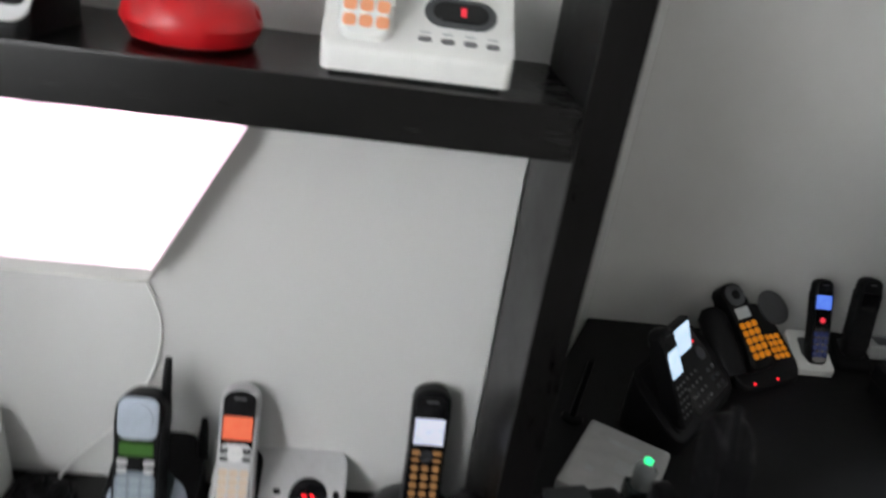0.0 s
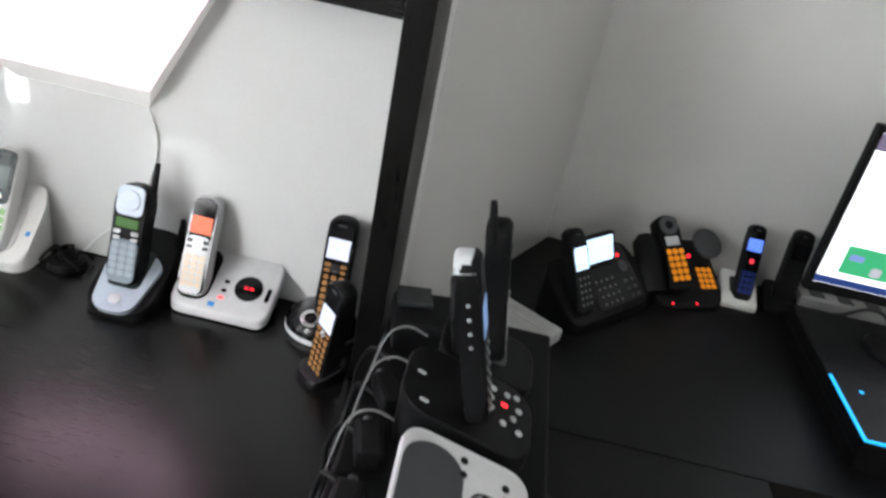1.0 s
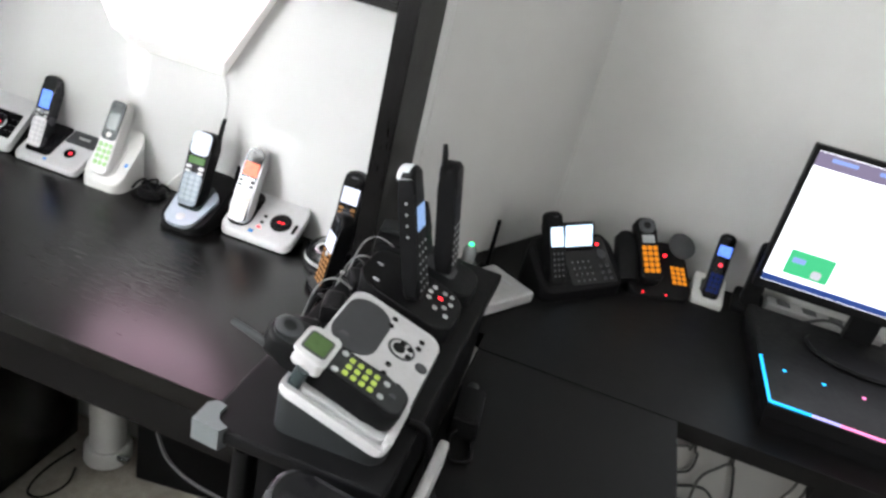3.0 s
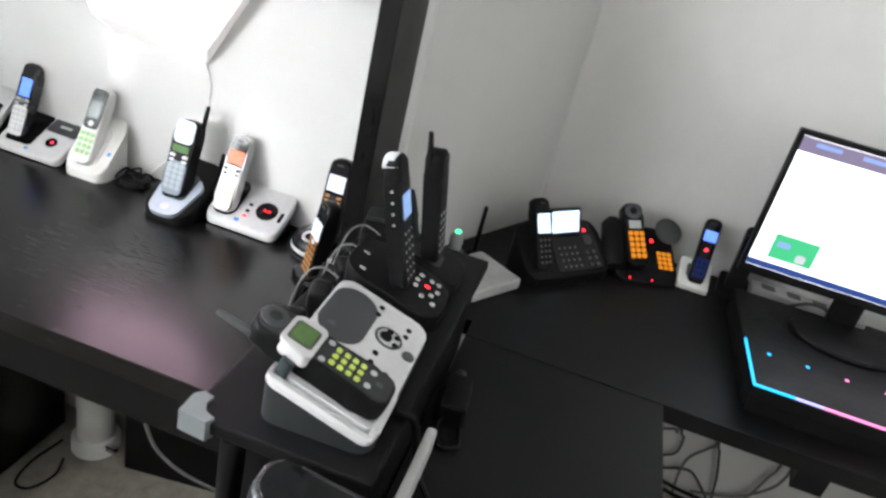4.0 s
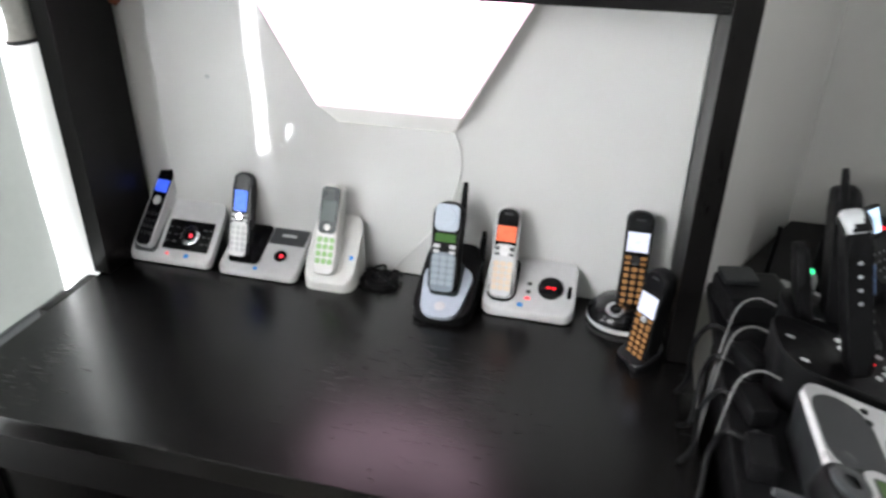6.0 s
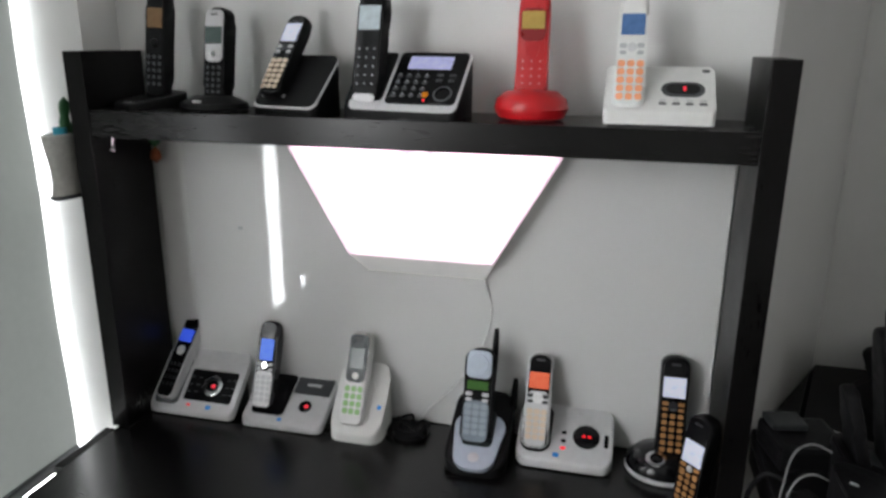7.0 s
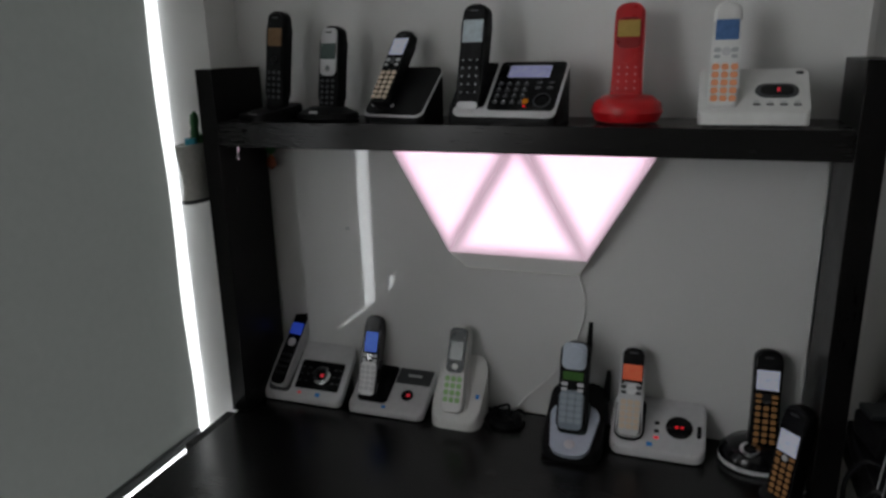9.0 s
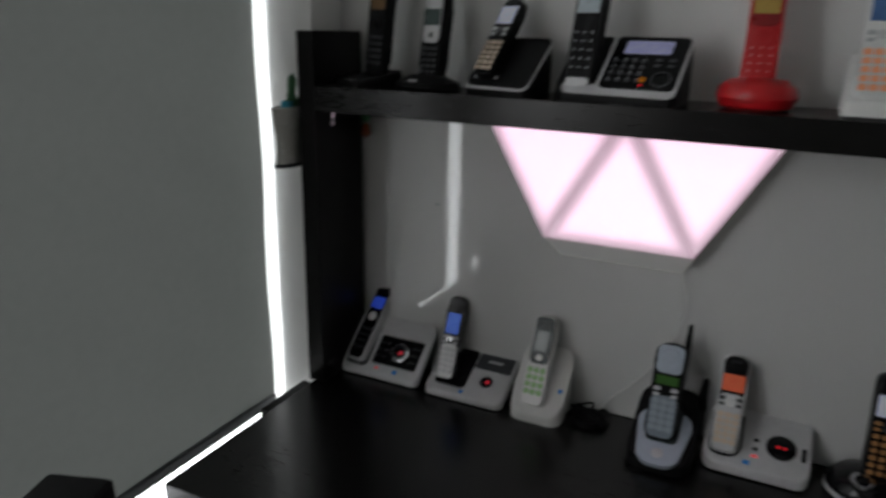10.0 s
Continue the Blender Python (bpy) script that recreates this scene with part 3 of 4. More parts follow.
handset("white cordless handset with a dark grey head", m @ pose(-0.006, -0.035, 0.026, -27), 0.160, 0.044, 0.026, M_PHONEWHITE, M_PHONEWHITE,
        (0.113, 0.025, 0.036, M_LCDGREY), (0.018, 0.068, 0.034, 4, G_KGREEN), nav=(0.084, 0.006, M_PHONEWHITE), top=(0.073, 0.155, M_TEAL), w1=0.037, wm=0.038, kfill=0.78, face_in=0.002)

# fourth: older set with antennas
m = pose(-0.214, 0.585, Z_DESK)
b, sm, L = wedge("phone_cradle", "black and silver-blue older cordless-phone cradle", m, 0.100, 0.145, 0.014, 0.080, M_BLACK, 0.03)
plate("skirt", b, M_BLUESILVER, 0, 0.048, 0.068, 0.106, 0, 0.008, 0.026, "silver-blue front skirt", w1=0.084, m=sm)
plate("cradle", b, M_TEAL, 0, 0.072, 0.050, 0.07, -0.008, 0.001, 0.01, m=sm)
part("antenna", tube([(0.046, 0.050, 0.06), (0.047, 0.053, 0.09), (0.048, 0.055, 0.104), (0.048, 0.056, 0.114)], 0.0066, 10, 0.55), M_BLACK, b, m=None)
disc("charge_light", b, M_SILVER, 0.0, 0.016, 0.009, -0.008, 0.0015, "small round badge", m=sm)
handset("silver-blue cordless handset with a round earpiece", m @ pose(-0.004, -0.026, 0.034, -19), 0.152, 0.050, 0.034, M_BLACK, M_BLACK,
        (0.094, 0.034, 0.014, G_GREEN), (0.014, 0.066, 0.038, 5, M_BLUEKEY), ear=(0.128, 0.016, M_BLUESILVER), antenna=(0.020, 0.034, M_BLACK),
        lower=(0.004, 0.070, M_MIDBLUE), top=(0.105, 0.150, M_BLUESILVER), kfill=0.84, soft=(0.080, M_SILVER), face_in=0.003, wm=0.046)

# fifth: silver base with orange-screen handset
m = pose(-0.077, 0.610, Z_DESK)
b, sm, L = wedge("answering_base", "silver answering-machine base with a round dark display", m, 0.154, 0.10, 0.017, 0.068, M_SILVER, 0.02, thick=0.016)
plate("cradle", b, M_GLOSS, -0.047, 0.060, 0.050, 0.092, 0, 0.001, 0.02, m=sm)
disc("display_window", b, M_GLOSS, 0.034, 0.052, 0.022, 0, 0.002, "round dark display window", m=sm)
plate("digits", b, G_RED, 0.030, 0.052, 0.005, 0.0035, -0.0019, 0.0006, 0.001, m=sm)
plate("digits", b, G_RED, 0.039, 0.052, 0.005, 0.0035, -0.0019, 0.0006, 0.001, m=sm)
for zz in (0.056, 0.040):
    plate("button", b, M_GLOSS, -0.002, zz, 0.008, 0.006, 0, 0.0015, 0.002, m=sm)
plate("message_light", b, G_RED, -0.002, 0.027, 0.008, 0.004, 0, 0.0012, 0.001, m=sm)
plate("button", b, M_GLOSS, 0.066, 0.048, 0.007, 0.024, 0, 0.0015, 0.003, m=sm)
plate("sticker", b, M_BLUE, -0.012, 0.013, 0.010, 0.008, 0, 0.0006, 0.001, "blue sticker", m=sm)
handset("silver cordless handset with a lit orange screen", m @ pose(-0.047, -0.028, 0.024, -24), 0.154, 0.045, 0.026, M_SILVER, M_GLOSS,
        (0.109, 0.032, 0.026, G_ORANGE), (0.014, 0.064, 0.034, 5, M_IVORY), nav=(0.081, 0.009, M_SILVERLT), lower=(0.004, 0.092, M_SILVER), kfill=0.88, soft=(0.084, M_DARKGREY), w1=0.041, wm=0.040, face_in=0.0028)

# sixth: round black base, tall black handset with amber keys
m = pose(0.078, 0.606, Z_DESK)
b = thing("answering_base", "round black phone base with a silver front rim", "phone base", m, "phone bases")
part("rim", lathe([(0.052, 0), (0.058, 0.003), (0.0585, 0.009), (0.054, 0.012)], 36, 1.0, 0.9), M_SILVER, b, "silver rim")
part("housing", lathe([(0.050, 0.010), (0.0575, 0.011), (0.056, 0.022), (0.044, 0.034), (0.02, 0.040), (0.002, 0.041)], 36, 1.0, 0.9), M_GLOSS, b)
disc("ring", b, M_CHROME, -0.012, 0.0, 0.016, 0.0, 0.002, "chrome ring", hole=0.010, m=pose(0, -0.030, 0.0365, -72))
handset("black cordless handset with amber keys and white screen", m @ pose(0.008, -0.004, 0.026, -14), 0.164, 0.045, 0.028, M_BLACK, M_GLOSS,
        (0.116, 0.034, 0.032, G_WHITE), (0.012, 0.076, 0.036, 6, G_KAMBER), nav=(0.086, 0.008, M_CHROMEBLACK), face_in=0.003, kfill=0.7, soft=(0.090, G_KAMBER), w1=0.043, wm=0.041)
m = pose(0.108, 0.498, Z_DESK, 0, 0, -46)
b, sm, L = wedge("charging_cradle", "small black charging cradle on the desk", m, 0.056, 0.06, 0.012, 0.03, M_GLOSS, 0.016)
plate("cradle", b, M_DARKGREY, 0, L * 0.55, 0.040, L * 0.5, 0, 0.0012, 0.008, m=sm)
handset("black cordless handset with amber keys turned aside", m @ pose(0, 0.000, 0.006, -8), 0.150, 0.043, 0.026, M_BLACK, M_GLOSS,
        (0.094, 0.033, 0.034, G_WHITE), (0.006, 0.064, 0.034, 6, G_KAMBER), nav=(0.070, 0.005, M_SILVER), face_in=0.003, kfill=0.72, w1=0.042, wm=0.040, soft=(0.072, G_KAMBER))

# shelf row ---------------------------------------------------------------
m = pose(-0.760, 0.570, Z_SHELF, 0, 0, -28)
b, sm, L = wedge("charging_cradle", "flat black charging cradle on the shelf", m, 0.078, 0.10, 0.010, 0.026, M_BLACK, 0.02)
plate("light_bar", b, M_SILVER, 0.008, 0.010, 0.030, 0.003, 0, 0.0006, 0.001, m=sm)
handset("all-black cordless handset with a dim brown screen", m @ pose(0.004, 0.012, 0.014, -7) @ pose(0, 0, 0, 0, 0, 20), 0.168, 0.040, 0.022, M_BLACK, M_BLACK,
        (0.124, 0.030, 0.030, M_LCDBROWN), (0.018, 0.070, 0.034, 5, M_DARKGREY), nav=(0.086, 0.008, M_GLOSS))
m = pose(-0.648, 0.572, Z_SHELF, 0, 0, -12)
b = thing("charging_cradle", "oval black charging cradle on the shelf", "phone base", m, "phone bases")
part("housing", lathe([(0.050, 0), (0.056, 0.004), (0.053, 0.012), (0.030, 0.022), (0.002, 0.024)], 32, 1.05, 0.82), M_BLACK, b)
part("badge", box(-0.008, 0.008, -0.040, -0.036, 0.012, 0.017, 0.001), M_SILVER, b, "small silver badge")
handset("black cordless handset with a silver upper face", m @ pose(0.004, 0.004, 0.010, -9), 0.145, 0.044, 0.024, M_BLACK, M_BLACK,
        (0.102, 0.032, 0.026, M_LCDGREY), (0.012, 0.058, 0.034, 5, M_DARKGREY), nav=(0.074, 0.0055, M_CHROME), top=(0.062, 0.140, M_SILVER), w1=0.042, wm=0.041)
m = pose(-0.508, 0.572, Z_SHELF, 0, 0, -14)
b, sm, L = wedge("charging_cradle", "black wedge-shaped cradle with a silver rim", m, 0.120, 0.075, 0.008, 0.082, M_BLACK, 0.014)
plate("rim", b, M_SILVER, 0, L / 2, 0.118, L - 0.002, 0, 0.0010, 0.014, "thin silver rim", m=sm)
plate("panel", b, M_BLACK, 0.0, L / 2 + 0.003, 0.113, L - 0.004, -0.0010, 0.002, 0.013, m=sm)
plate("cradle_lip", b, M_SILVER, -0.024, 0.022, 0.044, 0.005, -0.003, 0.002, 0.002, "silver lip", m=sm)
handset("black cordless handset with beige keys and white screen", m @ pose(-0.024, -0.032, 0.024, -36, 0, -2), 0.142, 0.039, 0.020, M_BLACK, M_GLOSS,
        (0.108, 0.030, 0.032, G_WHITE), (0.008, 0.062, 0.034, 6, M_IVORY), nav=(0.080, 0.006, M_DARKGREY), face_in=0.0025, kfill=0.8, soft=(0.082, M_SILVER), w1=0.037)
m = pose(-0.330, 0.566, Z_SHELF, 0, 0, -8)
b, sm, L = wedge("desk_phone_base", "black desk-phone base with lit display and silver rim", m, 0.178, 0.080, 0.010, 0.090, M_BLACK, 0.012)
plate("rim", b, M_SILVER, 0.004, L / 2, 0.168, L - 0.002, 0, 0.0012, 0.012, "silver rim", m=sm)
sm = sm @ pose(0, -0.0012, 0)
plate("keypad_panel", b, M_GLOSS, 0.030, 0.062, 0.108, 0.098, 0, 0.0015, 0.008, "gloss black keypad panel", m=sm)
plate("cradle", b, M_BLACK, -0.056, 0.064, 0.054, 0.092, 0, 0.0015, 0.006, m=sm)
plate("display", b, G_LILAC, 0.028, 0.090, 0.068, 0.024, -0.0015, 0.0012, 0.002, "lit lilac display", m=sm)
keypad(b, -0.020, 0.036, 0.022, 0.070, 4, 4, M_DARKGREY, -0.0015, 0.55, m=sm)
keypad(b, -0.020, 0.036, 0.025, 0.073, 4, 4, M_KEYGREY, -0.0027, 0.16, name="key_mark", proud=0.0008, m=sm)
keypad(b, 0.040, 0.078, 0.052, 0.072, 2, 2, M_DARKGREY, -0.0015, 0.5, m=sm)
disc("navigation_key", b, M_DARKGREY, 0.062, 0.032, 0.014, -0.0015, 0.002, hole=0.0115, m=sm)
plate("message_light", b, G_RED, 0.036, 0.021, 0.004, 0.003, -0.0015, 0.0008, 0.001, m=sm)
disc("button", b, G_KORANGE, 0.036, 0.030, 0.005, -0.0015, 0.002, "orange button", m=sm)
handset("black cordless handset with a lit white screen", m @ pose(-0.056, -0.020, 0.016, -13), 0.165, 0.044, 0.026, M_BLACK, M_GLOSS,
        (0.122, 0.034, 0.034, G_PALESCREEN), (0.022, 0.084, 0.036, 5, M_KEYGREY), lower=(0.002, 0.014, M_SILVER), face_in=0.003, kfill=0.22, w1=0.042)
m = pose(-0.150, 0.570, Z_SHELF)
b = thing("charging_cradle", "round red charging cradle on the shelf", "phone base", m, "phone bases")
part("housing", lathe([(0.030, 0), (0.046, 0.004), (0.0525, 0.017), (0.049, 0.030), (0.036, 0.040), (0.002, 0.043)], 40, 1.0, 0.9), M_RED, b)
part("foot_ring", lathe([(0.0005, -0.0004), (0.032, -0.0004), (0.032, 0.003), (0.0005, 0.003)], 32, 1.0, 0.9), M_DARKRED, b, "dark red foot")
handset("red cordless handset with an amber screen", m @ pose(-0.002, 0.004, 0.014, -8), 0.158, 0.047, 0.028, M_RED, M_RED,
        (0.120, 0.032, 0.024, M_LCDAMBER), (0.020, 0.070, 0.036, 5, M_PINK), nav=(0.080, 0.010, M_RED), w1=0.042, wm=0.042, top=(0.092, 0.136, M_DARKRED), kfill=0.24, slot=False)
m = pose(0.021, 0.566, Z_SHELF)
b, sm, L = wedge("answering_base", "white answering-machine base with an oval display", m, 0.142, 0.08, 0.020, 0.076, M_PHONEWHITE, 0.008, thick=0.020, under=M_DARKGREY)
plate("display_ring", b, M_DARKGREY, 0.030, 0.046, 0.056, 0.030, 0, 0.0015, 0.015, "grey oval ring", m=sm)
plate("display_window", b, M_GLOSS, 0.030, 0.046, 0.043, 0.020, -0.0015, 0.001, 0.011, m=sm)
plate("digits", b, G_REDDIM, 0.032, 0.046, 0.004, 0.009, -0.0025, 0.0005, 0.001, m=sm)
for k in range(4):
    plate("button", b, M_MIDKEY, 0.004 + k * 0.017, 0.017, 0.010, 0.005, 0, 0.0012, 0.002, m=sm)
plate("button", b, M_DARKGREY, 0.060, 0.086, 0.010, 0.006, 0, 0.0012, 0.002, m=sm)
for k in range(4):
    plate("button_mark", b, M_KEYGREY, 0.004 + k * 0.017, 0.024, 0.008, 0.002, 0, 0.0006, 0.0008, m=sm)
handset("white cordless handset with peach-lit keys", m @ pose(-0.040, -0.024, 0.020, -16), 0.150, 0.041, 0.024, M_PHONEWHITE, M_PHONEWHITE,
        (0.110, 0.030, 0.028, G_DIMBLUE), (0.010, 0.064, 0.036, 5, G_KPEACH), nav=(0.080, 0.006, M_SILVER), kfill=0.8, slot=False, w1=0.036, wm=0.038, soft=(0.082, M_KEYGREY))

# phones on the tall stand, facing the computer desk ----------------------
m = pose(0.322, 0.129, Z_STAND, 0, 0, 91.8)
b, sm, L = wedge("answering_base", "silver-grey answering-machine base with dark speaker", m, 0.246, 0.136, 0.012, 0.056, M_SLATE, 0.02)
plate("cover", b, M_SILVER, 0.030, L / 2, 0.188, L - 0.002, 0, 0.007, 0.024, "silver-grey top cover", m=sm)
plate("tray", b, M_SILVER, -0.090, L / 2, 0.066, L - 0.002, 0, 0.004, 0.016, "silver handset tray", m=sm)
plate("tray_rim", b, M_SILVER, -0.1185, L / 2, 0.008, L - 0.010, -0.004, 0.007, 0.0035, "raised rim", m=sm)
plate("tray_ledge", b, M_SILVER, -0.096, 0.066, 0.030, 0.110, -0.004, 0.010, 0.006, "pale ledge under the handset", m=sm)
plate("tray_lip", b, M_SILVER, -0.080, 0.006, 0.070, 0.010, -0.004, 0.016, 0.004, "bright lip at the handset's foot", m=sm)
plate("cradle_post", b, M_TEAL, -0.106, 0.128, 0.018, 0.016, -0.004, 0.030, 0.005, "dark cradle post", m=sm)
plate("cradle", b, M_DARKGREY, -0.076, 0.066, 0.034, 0.112, -0.004, 0.006, 0.006, m=sm)
sm2 = sm @ pose(0, -0.007, 0)
plate("speaker", b, M_SPK, 0.052, 0.106, 0.116, 0.066, 0, 0.0012, 0.032, "dark oval speaker", m=sm2)
disc("speaker_dimple", b, M_DARKGREY, 0.014, 0.118, 0.007, -0.0012, 0.0008, m=sm2)
disc("navigation_ring", b, M_DARKGREY, 0.057, 0.046, 0.020, 0, 0.0015, hole=0.0165, m=sm2)
disc("navigation_key", b, M_BLACK, 0.057, 0.050, 0.009, 0, 0.0022, m=sm2)
for u, v in ((0.050, 0.034), (0.066, 0.036), (0.070, 0.048)):
    disc("button", b, M_BLACK, u, v, 0.0045, 0, 0.002, m=sm2)
for u, v in ((0.106, 0.0748), (0.088, 0.0747), (0.095, 0.0273), (0.079, 0.0271), (0.016, 0.0508), (-0.004, 0.0502), (-0.010, 0.0263)):
    disc("button", b, M_BLACK, u, v, 0.0042, 0, 0.002, m=sm2)
disc("button", b, M_DARKGREY, 0.046, 0.012, 0.009, 0, 0.002, "grey oval button", m=sm2)
hs = handset("silver and black cordless handset with lime keys", m @ sm @ pose(-0.079, -0.031, 0.010), 0.178, 0.056, 0.030, M_BLACK, M_SLATE,
             None, (0.040, 0.084, 0.036, 4, G_KLIME), ear=(0.158, 0.017, M_DARKGREY), antenna=(-0.018, 0.036, M_DARKGREY), kfill=0.66, wm=0.050, w1=0.052)
part("collar", slab(rrect(0.061, 0.054, 0.044, 0.010), 0.018, 0.004, 2), M_SILVER, hs, "silver screen surround", m=pose(0, -0.0090, 0.098))
plate("screen_bezel", hs, M_DARKGREY, 0, 0.120, 0.036, 0.032, -0.018, 0.0006, 0.005)
plate("screen", hs, G_DULLGREEN, 0, 0.120, 0.030, 0.027, -0.0186, 0.0008, 0.003, "lit green screen")
for u, v, mt in ((-0.012, 0.032, M_KEYGREY), (0.012, 0.032, M_KEYGREY), (0.0, 0.020, M_DARKGREY), (-0.016, 0.090, M_KEYGREY), (0.016, 0.090, M_KEYGREY)):
    disc("key", hs, mt, u, v, 0.0042, -0.0162, 0.0012)
m = pose(0.312, 0.322, Z_STAND, 0, 0, 90)
b, sm, L = wedge("answering_base", "black answering-machine base with a red digit", m, 0.114, 0.150, 0.024, 0.070, M_BLACK, 0.035)
plate("digits", b, G_RED, 0.018, 0.036, 0.006, 0.008, 0, 0.001, 0.001, m=sm)
for u, v in ((-0.036, 0.128), (0.004, 0.138)):
    plate("badge", b, M_KEYGREY, u, v, 0.005, 0.010, 0, 0.001, 0.002, m=sm)
for u, v in ((0.004, 0.052), (0.020, 0.054), (0.036, 0.052), (-0.012, 0.036), (0.002, 0.024), (0.036, 0.034), (-0.016, 0.016), (0.018, 0.018), (0.038, 0.022), (0.040, 0.072), (0.022, 0.074)):
    disc("button", b, M_KEYGREY, u, v, 0.0042, 0, 0.002, m=sm)
capped = handset("black cordless handset with a silver top", m @ pose(-0.022, -0.012, 0.048, -15), 0.196, 0.046, 0.024, M_BLACK, M_BLACK,
        (0.124, 0.032, 0.036, G_PALEBLUE), (0.010, 0.092, 0.038, 6, M_KEYGREY), kfill=0.27, slot=False, w1=0.040, wm=0.042)
part("cap", slab(body_outline(0.0405, 0.0405, 0.0395, 0.016, 0.002), 0.0225, 0.006, 3), M_KEYGREY, capped, "silver cap over the top", m=pose(0, 0.0016, 0.1802))
for k in range(4):
    disc("side_key", capped, M_KEYGREY, 0, 0, 0.0022, 0, 0.001, m=pose(-0.0205, 0.0, 0.10 + 0.016 * k, 0, 0, -90))
m = pose(0.326, 0.434, Z_STAND, 0, 0, 90)
b, sm, L = wedge("charging_cradle", "black cordless-phone cradle on the stand", m, 0.10, 0.12, 0.020, 0.050, M_BLACK, 0.03)
plate("cradle", b, M_DARKGREY, 0, L * 0.55, 0.040, L * 0.5, 0, 0.0012, 0.008, m=sm)
part("back_wing", slab(body_outline(0.070, 0.058, 0.040, 0.100, 0.012), 0.016, 0.005, 2), M_BLACK, b, "curved rest behind the handset", m=pose(0, 0.034, 0.036, -14))
handset("black cordless handset with a stub antenna", m @ pose(0, -0.006, 0.030, -10), 0.185, 0.050, 0.028, M_BLACK, M_BLACK,
        None, (0.016, 0.090, 0.040, 6, M_KEYGREY), antenna=(-0.018, 0.03, M_BLACK), kfill=0.4, w1=0.044, wm=0.042)

# phones on the computer desk ---------------------------------------------
m = pose(0.530, 0.918, Z_DESK2, 0, 0, 47)
b, sm, L = wedge("desk_phone_base", "black desk-phone base with a lit white display", m, 0.244, 0.110, 0.022, 0.100, M_BLACK, 0.03)
plate("panel", b, M_GLOSS, 0.034, 0.070, 0.136, 0.118, 0, 0.0015, 0.008, m=sm)
plate("cradle", b, M_BLACK, -0.074, 0.070, 0.060, 0.110, 0, 0.002, 0.01, m=sm)
hood = pose(0.014, 0.026, 0.078, -24)
part("display_hood", slab(rrect(0.096, 0.096, 0.062, 0.006), 0.016, 0.003, 2), M_BLACK, b, m=hood)
plate("display", b, G_BRIGHT, 0, 0.032, 0.081, 0.048, -0.008, 0.001, 0.003, "lit white display", m=hood)
keypad(b, -0.022, 0.042, 0.014, 0.074, 4, 4, M_MIDKEY, -0.0015, 0.34, m=sm)
keypad(b, 0.056, 0.096, 0.014, 0.060, 2, 3, M_DARKGREY, -0.0015, 0.5, m=sm)
disc("message_light", b, G_RED, 0.078, 0.106, 0.004, -0.0015, 0.002, m=sm)
disc("button", b, M_DARKGREY, 0.078, 0.082, 0.012, -0.0015, 0.003, m=sm)
handset("black cordless handset with a lit screen in its base", m @ pose(-0.078, -0.036, 0.030, -30), 0.160, 0.049, 0.026, M_BLACK, M_BLACK,
        (0.104, 0.034, 0.042, G_BRIGHT), (0.014, 0.074, 0.034, 5, M_MIDKEY), kfill=0.42, w1=0.043)
m = pose(0.714, 1.062, Z_DESK2, 0, 0, 22)
b, sm, L = wedge("desk_phone_base", "black phone base with amber-lit keys and round speaker", m, 0.160, 0.140, 0.010, 0.088, M_BLACK, 0.03)
part("wing", lathe([(0.002, -0.06), (0.026, -0.06), (0.032, -0.02), (0.028, 0.05), (0.014, 0.066), (0.002, 0.068)], 24, 1.0, 0.8), M_BLACK, b, "rounded black side wing", m=pose(-0.082, 0.0, 0.062, -52))
disc("speaker", b, M_SPK, 0.054, 0.132, 0.034, -0.012, 0.006, "round speaker", m=sm @ pose(0, -0.004, 0, 8))
keypad(b, 0.034, 0.074, 0.040, 0.092, 3, 4, G_KORANGE, 0, 0.84, m=sm)
disc("message_light", b, G_RED, 0.024, 0.116, 0.0045, -0.004, 0.002, m=sm)
for u in (-0.045, 0.012):
    disc("message_light", b, G_RED, u, 0.006, 0.0022, 0, 0.002, m=sm)
handset("black cordless handset with orange-lit keys", m @ pose(-0.030, -0.056, 0.034, -50, -8, 0), 0.162, 0.054, 0.034, M_BLACK, M_BLACK,
        (0.104, 0.030, 0.020, M_KEYGREY), (0.018, 0.088, 0.040, 5, G_KORANGE), ear=(0.138, 0.020, M_DARKGREY), kfill=0.84, wm=0.046, w1=0.050)
m = pose(0.846, 1.085, Z_DESK2)
b, sm, L = wedge("phone_cradle", "white cordless-phone cradle on the black desk", m, 0.076, 0.080, 0.012, 0.050, M_PHONEWHITE, 0.008)
plate("cradle", b, M_DARKGREY, 0, L * 0.55, 0.040, L * 0.5, 0, 0.0012, 0.008, m=sm)
handset("slim black cordless handset with a blue screen", m @ pose(0.004, -0.022, 0.014, -27), 0.162, 0.038, 0.020, M_BLACK, M_GLOSS,
        (0.118, 0.030, 0.026, G_LBLUE), (0.014, 0.064, 0.030, 4, G_DBLUE), nav=(0.084, 0.005, G_REDDIM), kfill=0.9)
m = pose(0.945, 1.110, Z_DESK2, 0, 0, -6)
b, sm, L = wedge("charging_cradle", "black charging cradle beside the monitor", m, 0.07, 0.085, 0.012, 0.035, M_BLACK, 0.012)
plate("cradle", b, M_DARKGREY, 0, L * 0.55, 0.040, L * 0.5, 0, 0.0012, 0.008, m=sm)
handset("black cordless handset with its screen off", m @ pose(0, -0.012, 0.014, -16), 0.160, 0.043, 0.026, M_BLACK, M_BLACK,
        (0.114, 0.032, 0.036, M_GLOSS), (0.018, 0.070, 0.034, 5, M_BLACK))

